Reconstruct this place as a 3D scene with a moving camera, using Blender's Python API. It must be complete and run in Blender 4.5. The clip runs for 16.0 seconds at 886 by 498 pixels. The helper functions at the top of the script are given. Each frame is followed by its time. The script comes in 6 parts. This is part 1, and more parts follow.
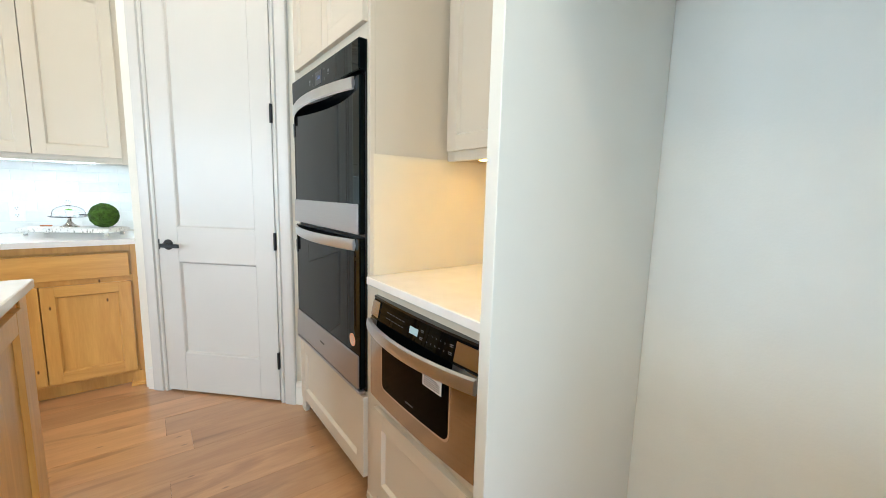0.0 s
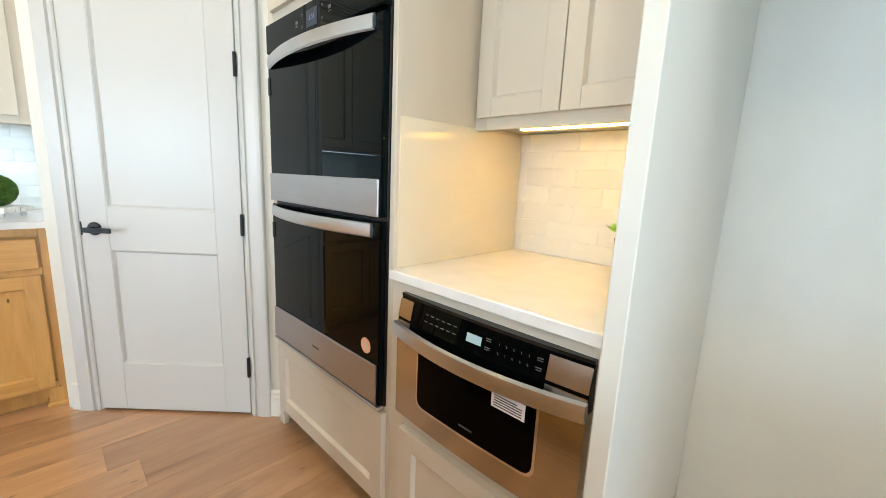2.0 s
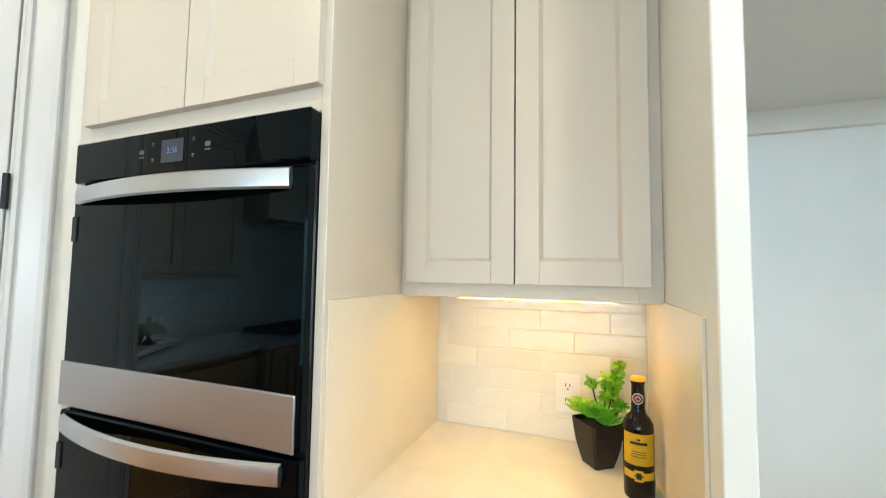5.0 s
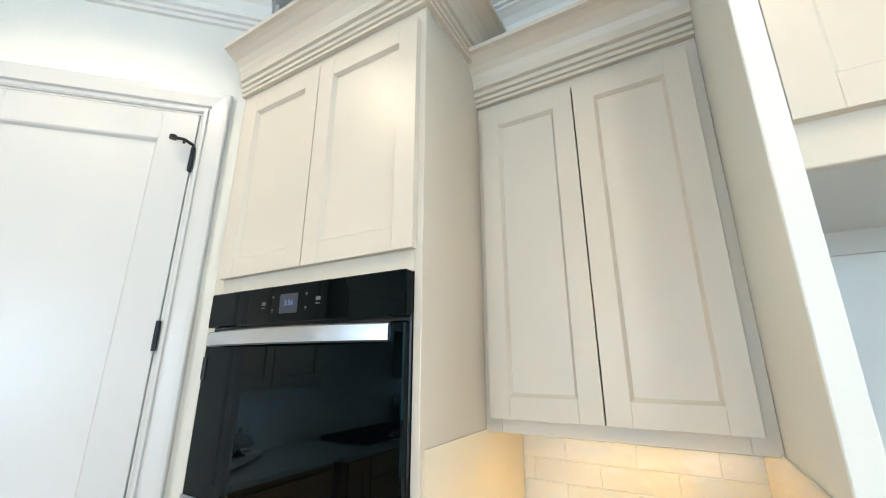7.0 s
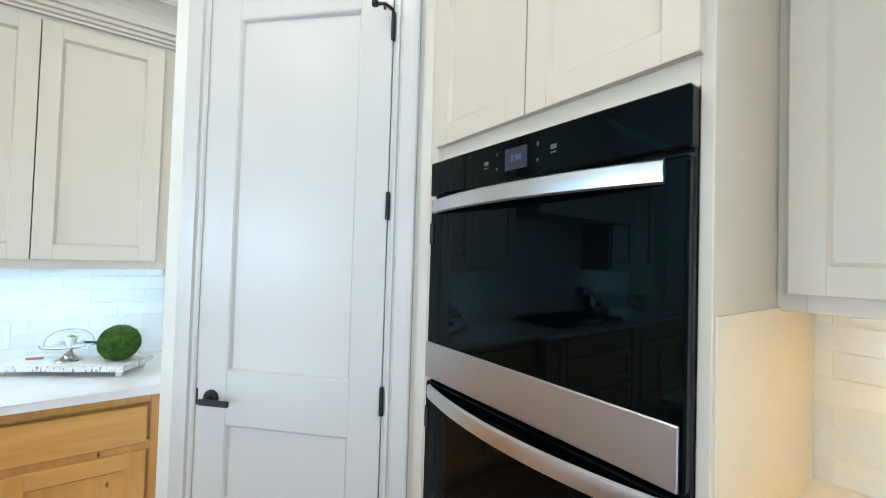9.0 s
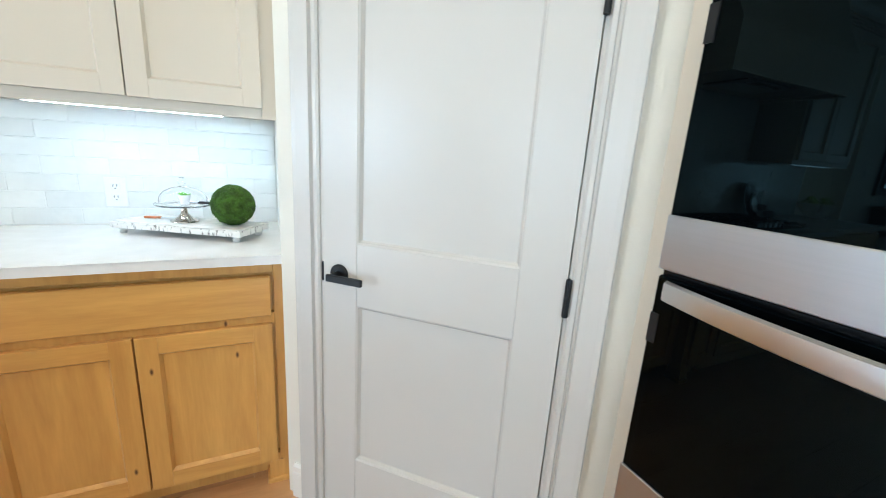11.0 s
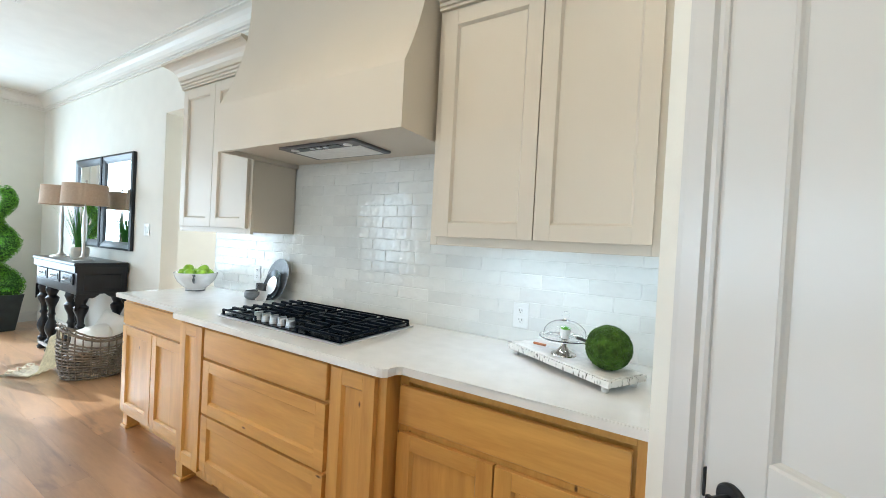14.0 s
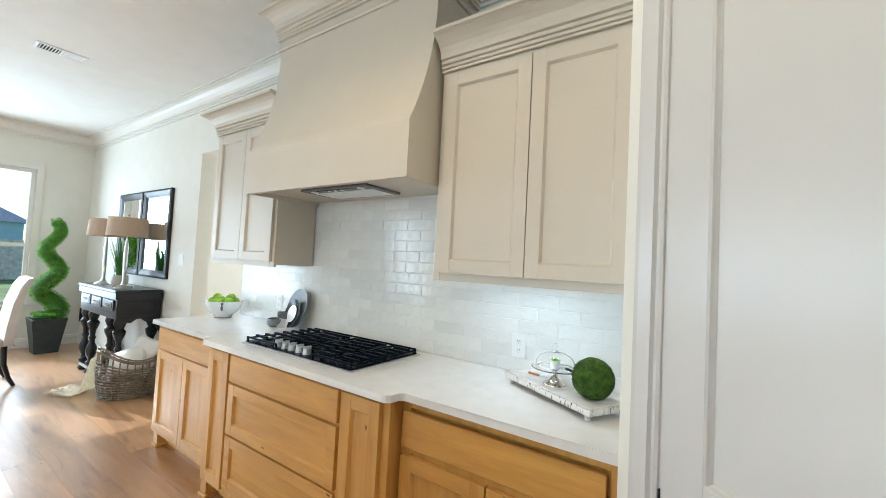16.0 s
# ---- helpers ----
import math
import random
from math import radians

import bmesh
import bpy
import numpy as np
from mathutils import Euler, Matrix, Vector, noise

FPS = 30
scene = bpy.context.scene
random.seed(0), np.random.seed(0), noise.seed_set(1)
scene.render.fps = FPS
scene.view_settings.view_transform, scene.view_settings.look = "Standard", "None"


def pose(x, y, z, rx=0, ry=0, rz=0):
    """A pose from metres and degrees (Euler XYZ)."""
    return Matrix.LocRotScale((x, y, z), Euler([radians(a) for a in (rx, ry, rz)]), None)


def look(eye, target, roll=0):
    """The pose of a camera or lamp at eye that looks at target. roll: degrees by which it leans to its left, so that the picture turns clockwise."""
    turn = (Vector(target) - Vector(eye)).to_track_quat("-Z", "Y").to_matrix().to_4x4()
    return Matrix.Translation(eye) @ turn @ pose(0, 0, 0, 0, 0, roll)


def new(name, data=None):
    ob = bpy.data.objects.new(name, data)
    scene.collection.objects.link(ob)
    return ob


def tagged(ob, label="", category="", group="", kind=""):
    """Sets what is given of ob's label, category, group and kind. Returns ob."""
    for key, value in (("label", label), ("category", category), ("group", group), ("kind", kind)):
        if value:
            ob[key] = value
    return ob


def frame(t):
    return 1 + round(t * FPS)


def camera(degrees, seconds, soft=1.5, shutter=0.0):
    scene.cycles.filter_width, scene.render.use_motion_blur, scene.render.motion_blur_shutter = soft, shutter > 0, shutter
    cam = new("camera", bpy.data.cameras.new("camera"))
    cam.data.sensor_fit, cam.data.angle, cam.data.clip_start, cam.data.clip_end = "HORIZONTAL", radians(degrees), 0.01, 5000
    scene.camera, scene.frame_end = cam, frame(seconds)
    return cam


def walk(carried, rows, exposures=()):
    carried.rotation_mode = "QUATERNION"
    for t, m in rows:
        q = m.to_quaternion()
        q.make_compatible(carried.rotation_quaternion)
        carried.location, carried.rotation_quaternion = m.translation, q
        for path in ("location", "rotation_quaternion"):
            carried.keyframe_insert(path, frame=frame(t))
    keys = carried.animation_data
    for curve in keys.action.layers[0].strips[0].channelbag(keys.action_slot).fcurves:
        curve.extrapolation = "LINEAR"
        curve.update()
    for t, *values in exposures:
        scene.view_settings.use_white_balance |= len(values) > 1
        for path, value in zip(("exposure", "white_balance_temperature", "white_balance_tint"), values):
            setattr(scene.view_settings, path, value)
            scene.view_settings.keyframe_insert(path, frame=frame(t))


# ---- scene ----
cam = camera(96.9, 16.0, soft=0.72, shutter=0.22)
PATH = [
    (0, (0.293, 0.177, 1.219), (1.486, 1.759, 0.944), 1.5),
    (0.5, (0.283, 0.285, 1.185), (1.519, 1.819, 0.844), 1.2),
    (1, (0.24, 0.406, 1.159), (1.556, 1.867, 0.79), 1.4),
    (1.5, (0.214, 0.5, 1.173), (1.587, 1.905, 0.798), 1.9),
    (2, (0.213, 0.569, 1.188), (1.63, 1.935, 0.832), 2.6),
    (2.5, (0.255, 0.637, 1.25), (1.692, 1.983, 0.9), 2.9),
    (3, (0.312, 0.719, 1.293), (1.782, 2.042, 0.995), 3.0),
    (3.5, (0.318, 0.856, 1.3), (1.896, 2.058, 1.046), 2.8),
    (4, (0.314, 0.972, 1.319), (2.031, 1.978, 1.12), 2.1),
    (4.5, (0.315, 0.998, 1.349), (2.139, 1.814, 1.278), 1.2),
    (5, (0.284, 0.971, 1.413), (2.152, 1.676, 1.537), 0.8),
    (5.2, (0.272, 0.961, 1.434), (2.143, 1.638, 1.639), 1.0),
    (7.3, (0.181, 0.982, 1.539), (1.787, 2.024, 2.118), -0.2),
    (7.5, (0.182, 0.993, 1.54), (1.737, 2.131, 2.073), -0.2),
    (8, (0.168, 1.055, 1.521), (1.597, 2.395, 1.922), 0.2),
    (8.5, (0.153, 1.125, 1.486), (1.451, 2.629, 1.72), 1.0),
    (9, (0.204, 1.204, 1.44), (1.371, 2.828, 1.486), 1.7),
    (9.2, (0.23, 1.258, 1.408), (1.354, 2.912, 1.394), 2.0),
    (11.3, (0.147, 1.778, 1.26), (0.85, 3.586, 0.773), 3.3),
    (11.5, (0.135, 1.799, 1.272), (0.705, 3.658, 0.806), 3.3),
    (12, (0.143, 1.892, 1.287), (0.255, 3.85, 0.893), 2.7),
    (12.5, (0.186, 1.99, 1.302), (-0.241, 3.919, 0.993), 2.7),
    (13, (0.197, 2.009, 1.307), (-0.619, 3.822, 1.096), 2.5),
    (13.5, (0.217, 1.997, 1.336), (-0.755, 3.742, 1.237), 2.4),
    (14, (0.268, 1.952, 1.361), (-0.768, 3.663, 1.331), 3.0),
    (14.5, (0.333, 1.903, 1.386), (-0.746, 3.587, 1.415), 3.5),
    (15, (0.388, 1.874, 1.418), (-0.721, 3.536, 1.505), 3.7),
    (15.5, (0.419, 1.87, 1.429), (-0.704, 3.523, 1.531), 3.5),
    (16, (0.424, 1.856, 1.423), (-0.703, 3.507, 1.506), 3.0),
]
BASE = 0.48        # stops
GRADE = [(0, -0.1, 5550, 4), (1.5, -0.06, 5550, 4), (3.5, -0.18, 5600, 3), (5, -0.08, 5430, 2), (7.5, -0.18, 5280, 4), (8.5, -0.28, 5160, 3), (9.2, -0.26, 5020, 2), (11.5, -0.18, 5420, 3), (13, -0.42, 5500, 3), (14.5, -0.54, 5680, 5), (16, -0.58, 5720, 5)]
walk(cam, [(t, look(eye, target, roll)) for t, eye, target, roll in PATH], [(t, BASE + e, k, tint) for t, e, k, tint in GRADE])

# ---- world, sun, window light, exposure ----
SUN_DIR = Vector((0.84, 0.17, -0.5)).normalized()
world = bpy.data.worlds.new("sky")
scene.world = world
world.use_nodes = True
wn = world.node_tree
sky = wn.nodes.new("ShaderNodeTexSky")
sky.sky_type, sky.sun_disc = "NISHITA", False
sky.sun_elevation = math.asin(-SUN_DIR.z)
sky.sun_rotation = math.atan2(-SUN_DIR.x, -SUN_DIR.y)
wn.links.new(sky.outputs[0], wn.nodes["Background"].inputs[0])
wn.nodes["Background"].inputs[1].default_value = 0.15


def lamp(name, kind, energy, color, m, size=None, size_y=None, angle=None, spot=None):
    data = bpy.data.lights.new(name, kind)
    data.energy, data.color = energy, color
    if kind == "AREA":
        data.shape, data.size, data.size_y = "RECTANGLE", size, size_y or size
    elif kind == "SUN":
        data.angle = angle
    else:
        data.shadow_soft_size = size or 0.05
        if spot:
            data.spot_size, data.spot_blend = radians(spot), 0.6
    ob = new(name, data)
    ob.matrix_world = m
    return ob


lamp("sun", "SUN", 5.0, (1.0, 0.96, 0.90), look((0, 0, 0), SUN_DIR), angle=radians(0.5))
DAY = (0.79, 0.91, 1.0)
lamp("daylight_standin", "AREA", 54, DAY, look((-7.12, 2.53, 1.52), (0, 1.4, 1.6)), 1.1, 1.8)
lamp("daylight_standin", "AREA", 70, DAY, look((-7.12, 0.83, 1.52), (0, 0.8, 1.6)), 1.4, 1.8)
lamp("daylight_standin", "AREA", 56, DAY, look((-7.12, -3.72, 1.55), (0, 0.2, 1.3)), 0.75, 2.3)
lamp("daylight_standin", "AREA", 36, DAY, look((-3.4, -4.62, 1.45), (-1.6, 0, 0.8)), 3.1, 2.1)
lamp("daylight_standin", "AREA", 84, DAY, look((0.1, -4.62, 1.25), (0.9, 0, 0.5)), 2.3, 2.1)
# brightens the passage through an unseen, added end window
lamp("daylight_standin", "AREA", 34, (1.0, 0.97, 0.9), look((-3.4, 5.52, 1.5), (-3.4, 3, 1.2)), 1.2, 1.4)

# ---- materials ----
def mat(name, col, rough=0.5, metal=0.0, var=0.06, scale=6.0, bump=0.0, bscale=80.0, stretch=(1, 1, 1), coat=0.0,
        rvar=0.0, obj_var=0.0, emit=None, strength=0.0, trans=0.0, ior=1.45):
    m = bpy.data.materials.new(name)
    m.use_nodes = True
    nt = m.node_tree
    b = nt.nodes["Principled BSDF"]
    b.inputs["Roughness"].default_value = rough
    b.inputs["Metallic"].default_value = metal
    b.inputs["Coat Weight"].default_value = coat
    b.inputs["Coat Roughness"].default_value = 0.08
    b.inputs["Transmission Weight"].default_value = trans
    b.inputs["IOR"].default_value = ior
    tc = nt.nodes.new("ShaderNodeTexCoord")
    mp = nt.nodes.new("ShaderNodeMapping")
    mp.inputs["Scale"].default_value = stretch
    nt.links.new(tc.outputs["Object"], mp.inputs[0])
    no = nt.nodes.new("ShaderNodeTexNoise")
    no.inputs["Scale"].default_value, no.inputs["Detail"].default_value = scale, 5
    nt.links.new(mp.outputs[0], no.inputs["Vector"])
    ramp = nt.nodes.new("ShaderNodeValToRGB")
    lo = [max(0, c * (1 - var)) for c in col]
    hi = [min(1, c * (1 + var)) for c in col]
    ramp.color_ramp.elements[0].position, ramp.color_ramp.elements[1].position = 0.3, 0.7
    ramp.color_ramp.elements[0].color, ramp.color_ramp.elements[1].color = (*lo, 1), (*hi, 1)
    nt.links.new(no.outputs["Fac"], ramp.inputs[0])
    out = ramp.outputs[0]
    if obj_var:
        oi = nt.nodes.new("ShaderNodeObjectInfo")
        mr = nt.nodes.new("ShaderNodeMapRange")
        mr.inputs["To Min"].default_value, mr.inputs["To Max"].default_value = 1 - obj_var, 1 + obj_var
        nt.links.new(oi.outputs["Random"], mr.inputs[0])
        hs = nt.nodes.new("ShaderNodeHueSaturation")
        nt.links.new(mr.outputs[0], hs.inputs["Value"])
        nt.links.new(out, hs.inputs["Color"])
        out = hs.outputs[0]
    nt.links.new(out, b.inputs["Base Color"])
    if rvar:
        n3 = nt.nodes.new("ShaderNodeTexNoise")
        n3.inputs["Scale"].default_value = scale * 2.3
        nt.links.new(mp.outputs[0], n3.inputs["Vector"])
        m3 = nt.nodes.new("ShaderNodeMapRange")
        m3.inputs["To Min"].default_value, m3.inputs["To Max"].default_value = max(0.02, rough - rvar), rough + rvar
        nt.links.new(n3.outputs["Fac"], m3.inputs[0])
        nt.links.new(m3.outputs[0], b.inputs["Roughness"])
    if bump:
        n2 = nt.nodes.new("ShaderNodeTexNoise")
        n2.inputs["Scale"].default_value, n2.inputs["Detail"].default_value = bscale, 3
        nt.links.new(mp.outputs[0], n2.inputs["Vector"])
        bp = nt.nodes.new("ShaderNodeBump")
        bp.inputs["Strength"].default_value, bp.inputs["Distance"].default_value = bump, 0.004
        nt.links.new(n2.outputs["Fac"], bp.inputs["Height"])
        nt.links.new(bp.outputs[0], b.inputs["Normal"])
    if emit:
        b.inputs["Emission Color"].default_value = (*emit, 1)
        b.inputs["Emission Strength"].default_value = strength
    return m


def wood(name, dark, light, grain, knots=0.0, rough=0.35, obj_var=0.0, bump=0.15, coat=0.0, flat=False, streak=0.0):
    """Wood with its grain along the axis whose factor in grain is small."""
    m = bpy.data.materials.new(name)
    m.use_nodes = True
    nt = m.node_tree
    b = nt.nodes["Principled BSDF"]
    b.inputs["Roughness"].default_value = rough
    b.inputs["Coat Weight"].default_value = coat
    b.inputs["Coat Roughness"].default_value = 0.3
    b.inputs["Coat IOR"].default_value = 1.7
    tc = nt.nodes.new("ShaderNodeTexCoord")
    oi = nt.nodes.new("ShaderNodeObjectInfo")
    sh = nt.nodes.new("ShaderNodeVectorMath")
    sh.operation = "MULTIPLY_ADD"
    cmb = nt.nodes.new("ShaderNodeCombineXYZ")
    for k in range(3):
        nt.links.new(oi.outputs["Random"], cmb.inputs[k])
    sh.inputs[1].default_value = (37, 19, 53)
    nt.links.new(cmb.outputs[0], sh.inputs[0])
    nt.links.new(tc.outputs["Object"], sh.inputs[2])
    mp = nt.nodes.new("ShaderNodeMapping")
    mp.inputs["Scale"].default_value = grain
    nt.links.new(sh.outputs[0], mp.inputs[0])
    big = nt.nodes.new("ShaderNodeTexNoise")
    big.inputs["Scale"].default_value, big.inputs["Detail"].default_value, big.inputs["Distortion"].default_value = 3.0, 4, 0.8
    fine = nt.nodes.new("ShaderNodeTexNoise")
    fine.inputs["Scale"].default_value, fine.inputs["Detail"].default_value = 26.0, 6
    for n in (big, fine):
        nt.links.new(mp.outputs[0], n.inputs["Vector"])
    mixf = nt.nodes.new("ShaderNodeMath")
    mixf.operation = "MULTIPLY_ADD"
    mixf.inputs[1].default_value = 0.22
    nt.links.new(fine.outputs["Fac"], mixf.inputs[0])
    half = nt.nodes.new("ShaderNodeMath")
    half.operation = "MULTIPLY"
    half.inputs[1].default_value = 0.78
    nt.links.new(big.outputs["Fac"], half.inputs[0])
    nt.links.new(half.outputs[0], mixf.inputs[2])
    ramp = nt.nodes.new("ShaderNodeValToRGB")
    ramp.color_ramp.elements[0].position, ramp.color_ramp.elements[1].position = 0.32, 0.66
    ramp.color_ramp.elements[0].color, ramp.color_ramp.elements[1].color = (*dark, 1), (*light, 1)
    nt.links.new(mixf.outputs[0], ramp.inputs[0])
    out = ramp.outputs[0]
    if obj_var:
        mr = nt.nodes.new("ShaderNodeMapRange")
        mr.inputs["To Min"].default_value, mr.inputs["To Max"].default_value = 1 - obj_var, 1 + obj_var
        nt.links.new(oi.outputs["Random"], mr.inputs[0])
        hs = nt.nodes.new("ShaderNodeHueSaturation")
        nt.links.new(mr.outputs[0], hs.inputs["Value"])
        nt.links.new(out, hs.inputs["Color"])
        out = hs.outputs[0]
    if streak:
        sn = nt.nodes.new("ShaderNodeTexNoise")
        sn.inputs["Scale"].default_value, sn.inputs["Detail"].default_value, sn.inputs["Distortion"].default_value = 1.7, 5, 1.6
        nt.links.new(mp.outputs[0], sn.inputs["Vector"])
        sr = nt.nodes.new("ShaderNodeMapRange")
        sr.inputs["From Min"].default_value, sr.inputs["From Max"].default_value, sr.inputs["To Max"].default_value = 0.56, 0.70, streak
        nt.links.new(sn.outputs["Fac"], sr.inputs[0])
        sm = nt.nodes.new("ShaderNodeMix")
        sm.data_type = "RGBA"
        sm.inputs["B"].default_value = (dark[0] * 0.42, dark[1] * 0.36, dark[2] * 0.34, 1)
        nt.links.new(sr.outputs[0], sm.inputs["Factor"])
        nt.links.new(out, sm.inputs["A"])
        out = sm.outputs["Result"]
    if knots:
        sep = nt.nodes.new("ShaderNodeSeparateXYZ")
        nt.links.new(sh.outputs[0], sep.inputs[0])
        add = nt.nodes.new("ShaderNodeMath")
        add.operation = "ADD"
        nt.links.new(sep.outputs["X"], add.inputs[0])
        if not flat:
            nt.links.new(sep.outputs["Y"], add.inputs[1])
        pos = nt.nodes.new("ShaderNodeCombineXYZ")
        nt.links.new(add.outputs[0], pos.inputs[0])
        nt.links.new(sep.outputs["Y" if flat else "Z"], pos.inputs[1])
        mk = nt.nodes.new("ShaderNodeMapping")
        mk.inputs["Scale"].default_value = (0.55, 1.5, 1) if grain[0] < 1 else (1.5, 0.65, 1)
        mk.inputs["Rotation"].default_value = (0, 0, 0.45)
        nt.links.new(pos.outputs[0], mk.inputs[0])
        vo = nt.nodes.new("ShaderNodeTexVoronoi")
        vo.voronoi_dimensions = "2D"
        vo.inputs["Scale"].default_value = 2.7
        nt.links.new(mk.outputs[0], vo.inputs["Vector"])
        kr = nt.nodes.new("ShaderNodeValToRGB")
        kr.color_ramp.elements[0].position, kr.color_ramp.elements[1].position = 0.009, 0.026
        kr.color_ramp.elements[0].color, kr.color_ramp.elements[1].color = (1, 1, 1, 1), (0, 0, 0, 1)
        nt.links.new(vo.outputs["Distance"], kr.inputs[0])
        mx = nt.nodes.new("ShaderNodeMix")
        mx.data_type = "RGBA"
        mx.inputs["B"].default_value = (dark[0] * 0.2, dark[1] * 0.16, dark[2] * 0.2, 1)
        km = nt.nodes.new("ShaderNodeMath")
        km.operation = "MULTIPLY"
        km.inputs[1].default_value = knots
        nt.links.new(kr.outputs[0], km.inputs[0])
        nt.links.new(km.outputs[0], mx.inputs["Factor"])
        nt.links.new(out, mx.inputs["A"])
        out = mx.outputs["Result"]
    nt.links.new(out, b.inputs["Base Color"])
    bp = nt.nodes.new("ShaderNodeBump")
    bp.inputs["Strength"].default_value, bp.inputs["Distance"].default_value = bump, 0.002
    nt.links.new(fine.outputs["Fac"], bp.inputs["Height"])
    nt.links.new(bp.outputs[0], b.inputs["Normal"])
    return m


WALL = mat("cream_wall_paint", (0.77, 0.75, 0.68), 0.7, var=0.02, bump=0.12, bscale=140)
CEIL = mat("ceiling_paint", (0.84, 0.835, 0.80), 0.8, var=0.02, bump=0.2, bscale=110)
TRIM = mat("white_trim_paint", (0.78, 0.76, 0.71), 0.35, var=0.02, scale=3, bump=0.04, bscale=40)
PAINT = mat("greige_cabinet_paint", (0.63, 0.57, 0.475), 0.38, var=0.02, scale=3, bump=0.03, bscale=18)
DOORP = mat("door_paint", (0.60, 0.588, 0.562), 0.26, var=0.015, scale=2.5, bump=0.035, bscale=14)
ALDER_V = wood("alder_upright", (0.54, 0.280, 0.070), (0.71, 0.406, 0.112), (5, 5, 0.55), knots=1.0, rough=0.31)
ALDER_H = wood("alder_level", (0.54, 0.280, 0.070), (0.71, 0.406, 0.112), (0.55, 5, 5), knots=1.0, rough=0.31)
PLANK = wood("oak_plank", (0.38, 0.198, 0.088), (0.56, 0.325, 0.155), (0.5, 3.2, 3.2), knots=0.6, rough=0.3, coat=1.0, obj_var=0.16, bump=0.25, flat=True, streak=0.7)
QUARTZ = mat("white_quartz", (0.80, 0.79, 0.77), 0.08, var=0.04, scale=14, rvar=0.04)
GLAZE = mat("glazed_white_tile", (0.77, 0.765, 0.725), 0.07, var=0.05, scale=5, bump=1.0, bscale=26, obj_var=0.05, ior=1.5)
GLAZE.node_tree.nodes["Bump"].inputs["Distance"].default_value = 0.0022
GLAZE.node_tree.nodes["Noise Texture.001"].inputs["Detail"].default_value = 1.0
GROUT = mat("white_grout", (0.76, 0.75, 0.72), 0.85, var=0.05, bump=0.3, bscale=200)
STEEL = mat("brushed_steel", (0.48, 0.475, 0.49), 0.36, 1.0, var=0.02, scale=5, stretch=(1, 0.6, 40), rvar=0.06)
STEEL2 = mat("polished_drawer_steel", (0.56, 0.525, 0.47), 0.16, 1.0, var=0.05, scale=5, stretch=(1, 0.6, 40), rvar=0.04)
CHROME = mat("polished_chrome", (0.88, 0.88, 0.89), 0.12, 1.0, var=0.02)
BRIGHT = mat("bright_steel", (0.64, 0.65, 0.67), 0.3, 1.0, var=0.03, scale=8)
OVENGLASS = mat("black_oven_glass", (0.001, 0.0015, 0.002), 0.02, var=0.0, ior=1.24)
OVENGLASS.node_tree.nodes["Principled BSDF"].inputs["Specular Tint"].default_value = (0.5, 0.86, 0.95, 1)
GLOSSBLACK = mat("black_enamel", (0.01, 0.01, 0.011), 0.12, var=0.1)
BLACKMETAL = mat("matte_black_metal", (0.015, 0.016, 0.018), 0.42, 0.4, var=0.15, scale=20)
DARK = mat("dark_gap", (0.02, 0.018, 0.016), 0.8, var=0.1)
LED_W = mat("cool_led_diffuser", (0.9, 0.9, 0.9), 0.5, var=0, emit=(0.86, 0.94, 1.0), strength=14)
LED_Y = mat("warm_led_diffuser", (0.9, 0.85, 0.7), 0.5, var=0, emit=(1.0, 0.49, 0.055), strength=31)
CANLIGHT = mat("warm_lamp_lens", (0.9, 0.85, 0.75), 0.5, var=0, emit=(1.0, 0.82, 0.6), strength=4)
LINING = mat("glossy_cream_lining", (0.74, 0.68, 0.55), 0.13, var=0.03, scale=4, bump=0.05, bscale=9)
# bluish window light in the alcove, put into a cooler, paler white than WALL
ALCOVE = mat("cool_lit_alcove_tint", (0.80, 0.82, 0.79), 0.6, var=0.02, bump=0.12, bscale=140)
PANELW = mat("cool_white_panel_paint", (0.73, 0.735, 0.69), 0.4, var=0.02, scale=3, bump=0.03, bscale=18)
WHITEPL = mat("white_plastic", (0.8, 0.8, 0.78), 0.35, var=0.02)

# ---- mesh helpers ----
WM = {}


def thing(name, loc, label, category, group="", kind="", turn=0.0):
    ob = new(name)
    ob.empty_display_size = 0.1
    ob.matrix_world = pose(*loc, 0, 0, turn)
    WM[ob] = ob.matrix_world.copy()
    return tagged(ob, label, category, group, kind)


def finish(name, bm, material, smooth=False):
    me = bpy.data.meshes.new(name)
    bmesh.ops.recalc_face_normals(bm, faces=bm.faces)
    if smooth:
        for f in bm.faces:
            f.smooth = True
    bm.to_mesh(me)
    bm.free()
    for mm in (material if isinstance(material, (list, tuple)) else [material]):
        me.materials.append(mm)
    return me


def part(name, bm, material, parent, label="", smooth=False):
    """Links a bmesh, built in the world's coordinates, as one mesh under parent."""
    me = finish(name, bm, material, smooth)
    me.transform(WM[parent].inverted())
    ob = new(name, me)
    ob.parent = parent
    WM[ob] = WM[parent]
    if smooth:
        me.set_sharp_from_angle(angle=radians(35))
    return tagged(ob, label)


def solid(name, bm, material, label, category, kind="", group="", smooth=False, origin=None):
    me = finish(name, bm, material, smooth)
    if origin is not None:
        me.transform(Matrix.Translation(origin).inverted())
    ob = new(name, me)
    if origin is not None:
        ob.location = origin
        WM[ob] = Matrix.Translation(origin)
    else:
        WM[ob] = Matrix.Identity(4)
    if smooth:
        me.set_sharp_from_angle(angle=radians(35))
    return tagged(ob, label, category, group, kind)


